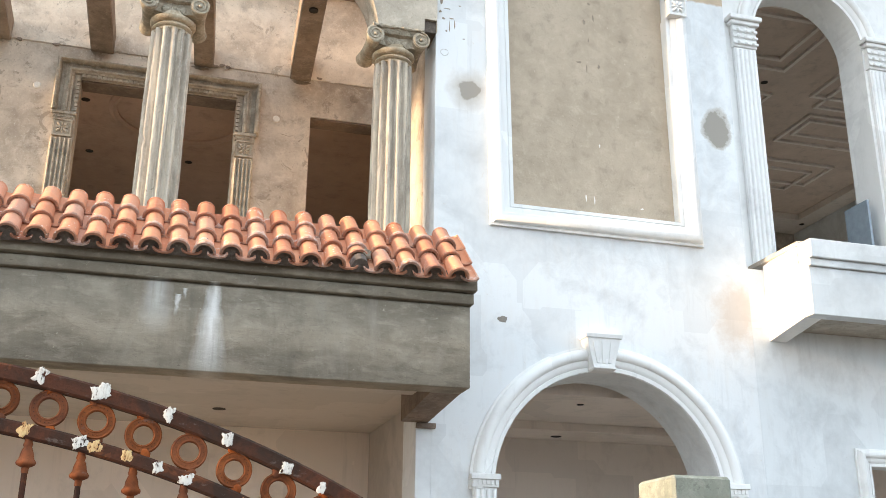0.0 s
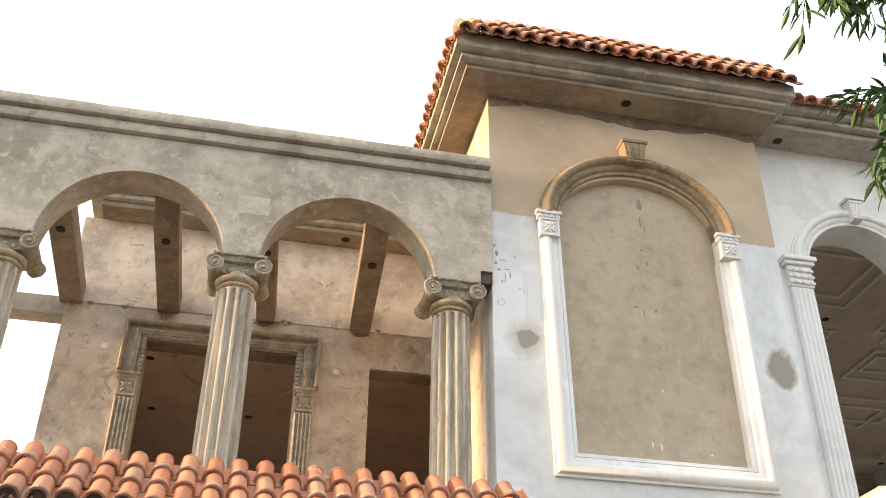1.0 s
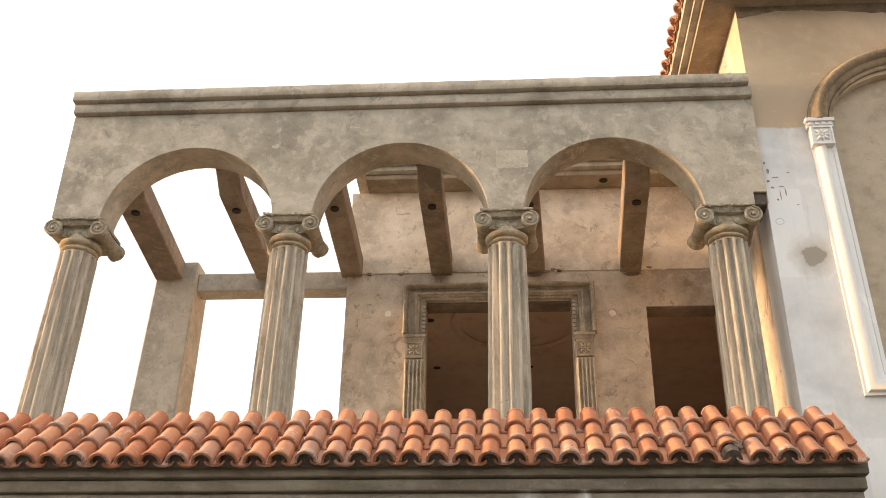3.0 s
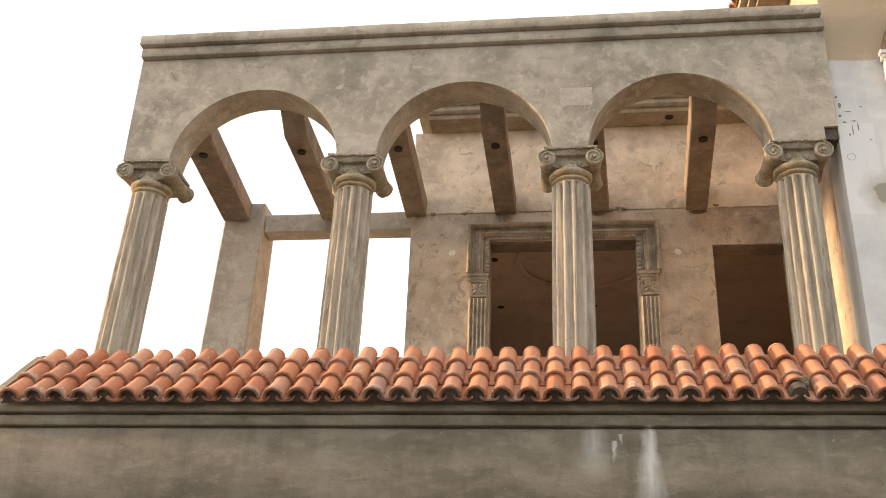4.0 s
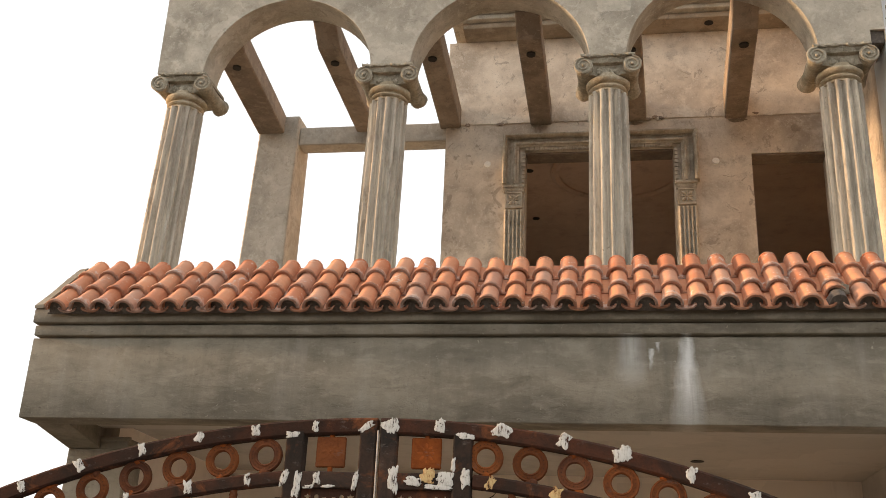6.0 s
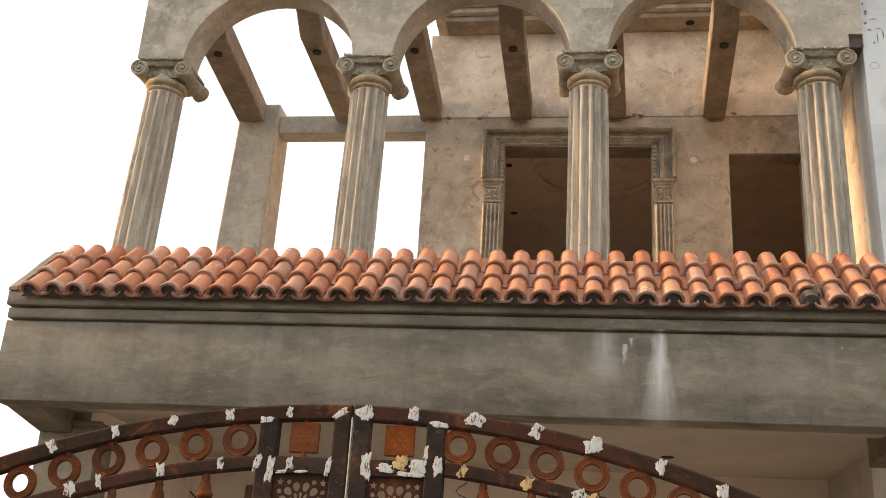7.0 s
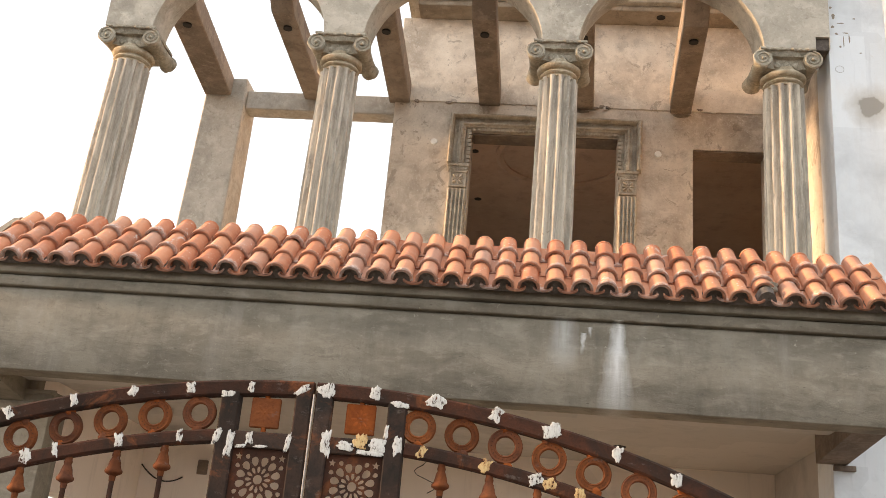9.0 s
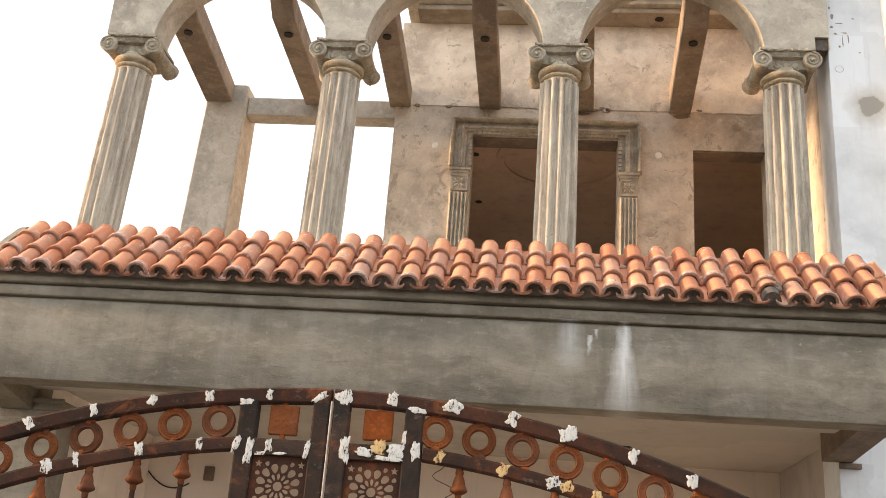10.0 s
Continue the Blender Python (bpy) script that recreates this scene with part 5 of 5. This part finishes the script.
hole("lamp_hole", 5.86, -0.16, 8.963, 0.055, "dark round lamp hole in the tower soffit")
hole("lamp_hole", 7.82, 0.15, 9.028, 0.055, "dark round lamp hole in the east soffit")
hole("lamp_hole", 3.157, 2.187, 8.30, 0.05, "dark round lamp hole in the house soffit")
hole("lamp_hole", 2.735, 1.36, 3.218, 0.06, "dark round lamp hole in the porch ceiling")
hole("lamp_hole", 6.50, 2.60, 3.328, 0.06, "dark round lamp hole in the veranda ceiling")
hole("lamp_hole", 6.18, 1.16, 3.418, 0.035, "small ceiling hook hole in the veranda ceiling")
for x, y in ((1.04, 3.53), (1.02, 5.06), (2.29, 5.06)):
    hole("lamp_hole", x, y, 7.148, 0.05, "dark round lamp hole in the room ceiling")
for x, y in ((13.56, 7.46), (9.9, 2.95)):
    hole("lamp_hole", x, y, 8.338 if y > 7 else 8.448, 0.05, "dark round lamp hole in the room ceiling")

# ceiling mouldings inside the rooms
bm = bmesh.new()
rings = []
for i in range(64):
    a = 2 * math.pi * i / 64
    rings.append([(2.13 + q * math.cos(a), 3.63 + q * math.sin(a), z) for q, z in ((0.73, 7.152), (0.73, 7.125), (0.78, 7.105), (0.83, 7.125), (0.83, 7.152))])
sweep(bm, rings, closed_path=True)
setting(part("ceiling_ring", bm, ROOM), "round plaster moulding on the room ceiling", "ceiling")
bm = bmesh.new()
for x0, x1, y0, y1 in ((8.3, 9.75, 1.35, 2.33), (8.1, 9.97, 1.15, 2.57), (8.45, 10.18, 3.18, 4.05), (10.72, 12.9, 2.2, 3.10), (10.97, 13.1, 2.0, 3.38),
                       (11.18, 13.0, 3.75, 4.27), (11.06, 13.2, 3.58, 4.54), (10.6, 12.62, 5.15, 6.0), (10.4, 12.40, 5.45, 6.25)):
    zc, w = 8.45, 0.05
    for bx in ((x0, x1, y0, y0 + w), (x0, x1, y1 - w, y1), (x0, x0 + w, y0 + w, y1 - w), (x1 - w, x1, y0 + w, y1 - w)):
        box(bm, *bx, zc - 0.04, zc - 0.001)
box(bm, TX1 + 0.1, 13.745, 7.28, 7.99, 8.34, 8.449)          # lower border along the far walls
box(bm, 13.38, 13.745, EY + 0.42, 7.278, 8.34, 8.449)
setting(part("ceiling_coffers", bm, COFFER), "rows of pale coffer mouldings on the ceiling", "ceiling")

# ---- marks and patches on the walls ----
def smear(name, x, z, w, h, seed, y, material, label, cat, square=0.0, lift=0.0015):
    rnd = random.Random(seed)
    bm = bmesh.new()
    n = 40
    ph = [rnd.uniform(0, 6.28) for _ in range(5)]
    rim, top = [], []
    for i in range(n):
        a = 2 * math.pi * i / n
        q = 1 + 0.13 * math.sin(2 * a + ph[0]) + 0.1 * math.sin(3 * a + ph[1]) + 0.07 * math.sin(7 * a + ph[2]) + rnd.uniform(-0.05, 0.05)
        q = q * (1 - square) + square * (1 + rnd.uniform(-0.04, 0.04)) / max(abs(math.cos(a)), abs(math.sin(a)))
        rim.append(bm.verts.new((x + w / 2 * q * math.cos(a), y, z + h / 2 * q * math.sin(a))))
        top.append(bm.verts.new((x + 0.8 * w / 2 * q * math.cos(a), y - lift, z + 0.8 * h / 2 * q * math.sin(a))))
    for i in range(n):
        j = (i + 1) % n
        bm.faces.new((rim[i], rim[j], top[j], top[i]))
    bm.faces.new(top)
    return tagged(part(name, bm, material), label, cat)


smear("cement_patch", 4.995, 3.905, 0.10, 0.05, 6, TY, PATCH, "small grey cement dab on the white wall", "patch")
for x, z in ((0.658, 6.69), (3.166, 6.653)):
    bm = bmesh.new()
    bmesh.ops.create_cone(bm, cap_ends=True, segments=18, radius1=0.04, radius2=0.034, depth=0.012, matrix=Matrix.Translation((x, BY - 0.005, z)) @ Matrix.Rotation(radians(90), 4, 'X'))
    tagged(part("junction_cover", bm, COVERW), "round white junction cover on the tan wall", "junction cover", "covers on the balcony wall")
smear("plaster_hole", 4.03, 7.02, 0.10, 0.09, 9, BY - 0.001, SCUFF, "chipped round hole in the balcony wall plaster", "hole")
smear("cement_patch", 2.07, 7.14, 0.30, 0.20, 11, ARC_Y0, PALE, "pale square cement repair on the arcade wall", "patch", 0.9)

# chips, drips and scratches
NB_Y = TY + 0.09
for i, (x, z, w, h) in enumerate(((5.869, 5.17, 0.014, 0.07), (5.953, 5.155, 0.012, 0.085), (6.03, 5.72, 0.014, 0.035), (6.44, 5.12, 0.03, 0.02))):
    smear("paint_drip", x, z, w, h, 40 + i, NB_Y, COVERW, "small white paint drip on the niche panel", "drip")
for i, (x, z, w, h) in enumerate(((6.01, 7.85, 0.05, 0.16), (6.0, 7.62, 0.018, 0.13), (6.04, 7.55, 0.012, 0.10), (5.98, 7.28, 0.03, 0.03), (6.02, 7.12, 0.02, 0.07), (5.92, 7.06, 0.03, 0.06), (5.96, 6.86, 0.014, 0.05), (5.85, 6.6, 0.05, 0.025), (5.93, 6.54, 0.015, 0.08), (6.3, 6.9, 0.03, 0.02), (6.06, 6.58, 0.03, 0.04))):
    smear("scuff", x, z, w, h, 60 + i, NB_Y, SCUFF, "dark scuff in the niche plaster", "scuff")
for i, (x, z, w, h) in enumerate(((4.50, 6.71, 0.008, 0.13), (4.44, 6.79, 0.03, 0.02), (4.41, 6.86, 0.025, 0.03), (4.52, 6.80, 0.05, 0.012), (4.47, 6.66, 0.02, 0.02), (4.60, 6.95, 0.02, 0.015), (4.42, 6.97, 0.03, 0.05), (4.40, 7.06, 0.02, 0.03), (4.55, 6.74, 0.012, 0.09), (4.48, 6.90, 0.06, 0.012), (4.64, 6.60, 0.02, 0.012))):
    smear("scratch", x, z, w, h, 80 + i, TY, SCUFF, "dark scratch in the white primer", "scratch")
bm = bmesh.new()
rings = []
for i in range(24):
    a = 2 * math.pi * i / 24
    rings.append([(4.453 + q * math.cos(a), TY - d, 6.43 + 0.9 * q * math.sin(a)) for q, d in ((0.034, 0.0), (0.035, 0.002), (0.038, 0.002), (0.039, 0.0))])
sweep(bm, rings, closed_path=True)
tagged(part("scratched_ring", bm, PATCH2), "small ring scratched into the white primer", "scratch")
rw = random.Random(5)
for i in range(7):
    x, z = rw.uniform(3.05, 3.5), rw.uniform(5.9, 6.75)
    smear("plaster_nick", x, z, rw.uniform(0.008, 0.02), rw.uniform(0.02, 0.06), 100 + i, BY + 0.003, BEAM, "short dark nick in the wall plaster", "nick")
for i, (x, z, w, h) in enumerate(((3.42, 7.145, 0.26, 0.05), (2.30, 7.15, 0.22, 0.05))):
    smear("plaster_stain", x, z, w, h, 140 + i, BY + 0.001, BEAM, "dark stained patch of plaster under a beam end", "stain")
for i, (x, z, w, h) in enumerate(((-0.62, 7.19, 0.05, 0.05), (-0.70, 7.12, 0.18, 0.03), (-0.52, 7.21, 0.03, 0.02), (-0.05, 7.20, 0.05, 0.03), (0.02, 7.17, 0.03, 0.02), (-1.30, 7.10, 0.10, 0.02))):
    smear("lime_chip", x, z, w, h, 300 + i, 2.434, COVERW, "pale lime chip on the tie beam", "chip")
for i in range(22):
    x, z = rw.choice((0.25, 1.27, 2.33, 3.36, 0.8, 1.8, 2.8, 3.9)) + rw.uniform(-0.28, 0.28), 7.195 + rw.uniform(-0.02, 0.03)
    smear("plaster_lump", min(4.3, max(0.22, x)), z, rw.uniform(0.04, 0.12), rw.uniform(0.025, 0.05), 210 + i, BY - 0.012, BEAM if i % 3 else COAT, "ragged lump of plaster along a joint", "plaster lump", lift=0.006)
for i, (x, z, w, h) in enumerate(((2.39, 7.62, 0.05, 0.07), (1.26, 7.59, 0.06, 0.05), (0.55, 7.55, 0.10, 0.03), (-0.95, 7.55, 0.05, 0.06), (-1.9, 7.1, 0.07, 0.09), (3.1, 7.62, 0.12, 0.03), (-0.2, 7.35, 0.07, 0.05))):
    smear("cement_patch", x, z, w, h, 170 + i, ARC_Y0, PALE, "small pale cement dab on the arcade wall", "patch")

# pale sheet leaning in the east opening, and a ground floor window frame
bm = bmesh.new()
box(bm, 9.16, 9.19, 0.35, 0.72, 4.2, 5.62, 0.003)
tagged(part("sheet_panel", bm, SHEET), "blue-grey sheet leaning in the balcony opening", "panel")
win = setting(empty("window_1"), "white moulded window frame on the ground floor wall", "window")
bm = bmesh.new()
frame_run(bm, [(8.40, 1.0), (8.40, 2.95), (9.9, 2.95), (9.9, 1.0)], [(u * 0.7, d * 0.7) for u, d in RIDGE], TY, [(1, 0), (1, -1), (-1, -1), (-1, 0)])
part("window_frame", bm, TRIM, win)

# mortar lump where a roof tile is broken
bm = bmesh.new()
bmesh.ops.create_icosphere(bm, subdivisions=3, radius=0.05, matrix=Matrix.Translation((3.525, -1.17, 3.955)) @ Matrix.Diagonal((1.0, 1.2, 0.8, 1)))
for v in bm.verts:
    v.co += 0.02 * noise.noise_vector(v.co * 30)
tagged(part("mortar_lump", bm, FASCIA), "lump of grey mortar at a broken tile", "mortar")

# a cable and a small box on the wall at the back of the porch
bm = bmesh.new()
pts = [(-2.04 + 0.045 * k, BY - 0.014, 2.86 - 0.05 * k + 0.004 * k * k) for k in range(11)]
tube(bm, pts, 0.007, 6)
tagged(part("wall_cable", bm, PIT), "dark loose cable sagging across the porch wall", "cable")
bm = bmesh.new()
box(bm, -1.45, -1.345, BY - 0.03, BY + 0.002, 2.80, 2.945, 0.006)
tagged(part("junction_box", bm, DARKCEM), "small grey-brown junction box on the porch wall", "junction box")

# a wire that sags behind the gate
bm = bmesh.new()
pts = [(1.53 + 0.03 * math.sin(k * 0.9) + 0.006 * k, GY + 0.03, 2.15 - 0.012 * k) for k in range(12)]
tube(bm, pts, 0.0016, 5)
tagged(part("loose_wire", bm, PIT), "thin loose black wire hanging from the gate", "wire")

# ---- tree beside the gate ----
tree = tagged(empty("tree", (6.3, -5.6, 0.0)), "tree with hanging narrow green leaves", "tree")
rt = random.Random(21)


def local(p):
    return (p[0] - 6.3, p[1] + 5.6, p[2])


bm = bmesh.new()
trunk_pts = [(6.3, -5.6, 0), (6.34, -5.62, 1.2), (6.25, -5.6, 2.4), (6.1, -5.58, 3.4), (5.85, -5.6, 4.4), (5.6, -5.62, 5.3)]
tube(bm, [local(p) for p in trunk_pts], [0.15, 0.13, 0.115, 0.095, 0.07, 0.045], 10)
limbs = [[(5.85, -5.6, 4.4), (5.3, -5.5, 4.98), (4.75, -5.5, 5.08), (4.22, -5.5, 4.86)],
         [(5.6, -5.62, 5.3), (5.2, -5.6, 5.35), (4.75, -5.6, 5.15), (4.30, -5.6, 4.85)],
         [(5.6, -5.62, 5.3), (5.3, -5.5, 5.2), (4.9, -5.45, 5.15), (4.45, -5.4, 5.1)],
         [(6.1, -5.58, 3.4), (5.55, -5.45, 4.1), (5.05, -5.45, 4.4), (4.52, -5.45, 4.34)],
         [(6.1, -5.58, 3.4), (5.5, -5.42, 3.95), (4.95, -5.42, 4.22), (4.47, -5.42, 4.16)],
         [(5.85, -5.6, 4.4), (5.4, -5.5, 4.5), (4.95, -5.55, 4.4), (4.55, -5.55, 4.12)],
         [(6.1, -5.58, 3.4), (5.5, -5.5, 3.85), (5.0, -5.5, 4.02), (4.55, -5.5, 3.98)],
         [(5.85, -5.6, 4.4), (6.3, -5.9, 5.2), (6.7, -6.1, 5.6)], [(5.6, -5.62, 5.3), (5.8, -5.3, 6.0), (5.9, -5.1, 6.4)]]
for l in limbs:
    tube(bm, [local(p) for p in l], [0.03, 0.022, 0.014, 0.008][:len(l)], 6)
part("trunk", bm, BARK, tree, "grey-brown trunk and limbs")
bm = bmesh.new()


def leaf(p, d, n, length, width):
    """A narrow pointed leaf, folded a little along its rib."""
    d = d.normalized()
    s = d.cross(n).normalized()
    up = s.cross(d)
    row = [(0.0, 0.06), (0.3, 0.9), (0.55, 1.0), (0.8, 0.55), (1.0, 0.02)]
    mid, left, right = [], [], []
    for f, w in row:
        c = p + d * (f * length) - up * (0.12 * length * f * f)
        mid.append(bm.verts.new(c))
        left.append(bm.verts.new(c + s * (w * width / 2) + up * (0.25 * w * width)))
        right.append(bm.verts.new(c - s * (w * width / 2) + up * (0.25 * w * width)))
    for i in range(len(row) - 1):
        bm.faces.new((mid[i], mid[i + 1], left[i + 1], left[i]))
        bm.faces.new((right[i], right[i + 1], mid[i + 1], mid[i]))


for l in limbs:
    for k in range(88 if l[-1][2] < 4.5 else 58 if l[-1][0] < 5 else 30):
        f = 1 - 0.7 * rt.random() ** 1.3
        seg = f * (len(l) - 1)
        i = min(int(seg), len(l) - 2)
        p = Vector(l[i]).lerp(Vector(l[i + 1]), seg - i)
        d = Vector((rt.uniform(-0.9, 0.6), rt.uniform(-0.6, 0.6), rt.uniform(-0.9, 0.4))).normalized()
        for _ in range(rt.randint(3, 6)):
            d = (d + Vector((rt.uniform(-0.15, 0.15), rt.uniform(-0.15, 0.15), -0.14))).normalized()
            q = p + d * 0.05
            tube(bm, [local(p), local(q)], 0.0022, 4)
            for side in (-1, 1):
                w = Vector((rt.uniform(-1, 1), rt.uniform(-1, 1), rt.uniform(-0.7, 0.2)))
                leaf(Vector(local(q)), (d * 0.7 + w * 0.8), Vector((rt.uniform(-1, 1), rt.uniform(-1, 1), 1)), rt.uniform(0.08, 0.14), rt.uniform(0.016, 0.027))
            p = q
crown = part("crown", bm, LEAF, tree, "drooping twigs with narrow leaves")

# ---- roof tiles ----
porch_roof = tagged(empty("tiled_roof", (0, 0, 0)), "sloping terracotta barrel tile roof over the porch fascia", "roof")
SL = math.radians(43.5)
bm = bmesh.new()
v = [bm.verts.new(p) for p in ((-2.24, -1.2, 3.852), (4.35, -1.2, 3.852), (4.35, -0.74, 4.285), (-2.24, -0.74, 4.285), (-2.24, -0.2, 3.852), (4.35, -0.2, 3.852), (4.35, -0.2, 4.33), (-2.24, -0.2, 4.33))]
for q in ((0, 1, 2, 3), (3, 2, 6, 7), (4, 5, 1, 0), (7, 6, 5, 4), (0, 3, 7, 4), (1, 5, 6, 2)):
    bm.faces.new([v[i] for i in q])
part("roof_bed", bm, FASCIA, porch_roof, "cement bed under the tiles")
bm = bmesh.new()
sweep(bm, [[(x, y, 3.851), (x, y, top), (x + 0.07, y, top + 0.012), (x + 0.07, y, 3.851)] for x, y, top in ((-2.300, -1.215, 3.872), (-2.296, -1.03, 4.035), (-2.292, -0.85, 4.21), (-2.288, -0.70, 4.345), (-2.286, -0.20, 4.345))])
part("verge", bm, FASCIA, porch_roof, "grey mortared verge at the end of the tiles")
# dark fill in the open ends of the lowest covers, as their shade
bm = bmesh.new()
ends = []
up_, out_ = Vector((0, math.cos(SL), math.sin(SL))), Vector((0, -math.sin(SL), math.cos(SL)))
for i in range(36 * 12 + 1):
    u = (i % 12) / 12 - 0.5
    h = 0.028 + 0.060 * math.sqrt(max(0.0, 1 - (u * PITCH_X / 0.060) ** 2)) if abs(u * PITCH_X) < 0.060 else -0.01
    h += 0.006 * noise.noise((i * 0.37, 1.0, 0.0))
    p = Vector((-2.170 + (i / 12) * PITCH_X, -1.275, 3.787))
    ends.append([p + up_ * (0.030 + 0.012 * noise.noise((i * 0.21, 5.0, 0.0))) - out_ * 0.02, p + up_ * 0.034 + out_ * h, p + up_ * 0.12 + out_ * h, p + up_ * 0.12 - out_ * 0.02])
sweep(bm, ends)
part("bedding_mortar", bm, HOLLOW, porch_roof, "dark fill standing in for shade in the hollows of the lowest tiles")
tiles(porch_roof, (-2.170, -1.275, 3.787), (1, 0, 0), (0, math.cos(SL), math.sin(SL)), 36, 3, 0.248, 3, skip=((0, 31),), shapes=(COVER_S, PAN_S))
stub = new("tile", tile_mesh("tile_broken", 0.073, 0.078, 0.15, 1, 0.92, 0.016))
stub.parent = porch_roof
stub.matrix_basis = Matrix.Translation((-2.170 + 31.5 * PITCH_X, -1.275 + 0.125 * math.cos(SL), 3.787 + 0.125 * math.sin(SL) + 0.03)) @ pose(0, 0, 0, 43.5 - 2.5, 0, 3)

tower_roof = tagged(empty("tiled_roof", (0, 0, 0)), "terracotta barrel tiles along the tower eave", "roof")
ST, SF = math.radians(45), math.radians(52)
tiles(tower_roof, (3.875, -0.63, 9.165), (1, 0, 0), (0, math.cos(SF), math.sin(SF)), 22, 3, 0.3, 5, pitch=0.1725, bare=1)
tiles(tower_roof, (3.875, 5.78, 9.165), (0, -1, 0), (math.cos(ST), 0, math.sin(ST)), 35, 1, 0.3, 6)
bm = bmesh.new()
v = [bm.verts.new(p) for p in ((3.925, -0.515, 9.268), (7.66, -0.515, 9.268), (7.66, 7.9, 9.268), (3.925, 7.9, 9.268),
                               (4.45, -0.12, 9.268 + 0.395 * math.tan(SF)), (7.66, -0.12, 9.268 + 0.395 * math.tan(SF)), (7.66, 7.9, 9.268 + 0.395 * math.tan(SF)), (4.45, 7.9, 9.268 + 0.395 * math.tan(SF)))]
for q in ((3, 2, 1, 0), (4, 5, 6, 7), (0, 1, 5, 4), (1, 2, 6, 5), (2, 3, 7, 6), (3, 0, 4, 7)):
    bm.faces.new([v[i] for i in q])
part("roof_bed", bm, FASCIA, tower_roof, "cement bed under the tiles")
bm = bmesh.new()
bmesh.ops.create_icosphere(bm, subdivisions=3, radius=0.13, matrix=Matrix.Translation((4.02, -0.43, 9.33)) @ Matrix.Rotation(radians(45), 4, 'Z') @ Matrix.Diagonal((1.5, 1.0, 0.75, 1)))
for v in bm.verts:
    v.co += 0.02 * noise.noise_vector(v.co * 14)
part("hip_mortar", bm, FASCIA, tower_roof, "grey mortar under the corner tiles", True)
east_roof = tagged(empty("tiled_roof", (0, 0, 0)), "terracotta barrel tiles along the east wing eave", "roof")
tiles(east_roof, (7.76, -0.31, 9.225), (1, 0, 0), (0, math.cos(ST), math.sin(ST)), 20, 1, 0.3, 7)
house_roof = tagged(empty("tiled_roof", (0, 0, 0)), "terracotta barrel tiles on the house eave", "roof")
tiles(house_roof, (0.3, BY - 0.5, 8.61), (1, 0, 0), (0, math.cos(ST), math.sin(ST)), 21, 1, 0.3, 8)
bm = bmesh.new()
box(bm, 0.25, 14.0, BY, 8.2, 8.95, 9.1)
setting(part("roof_slab", bm, GREY), "flat concrete roof slab of the house", "roof")
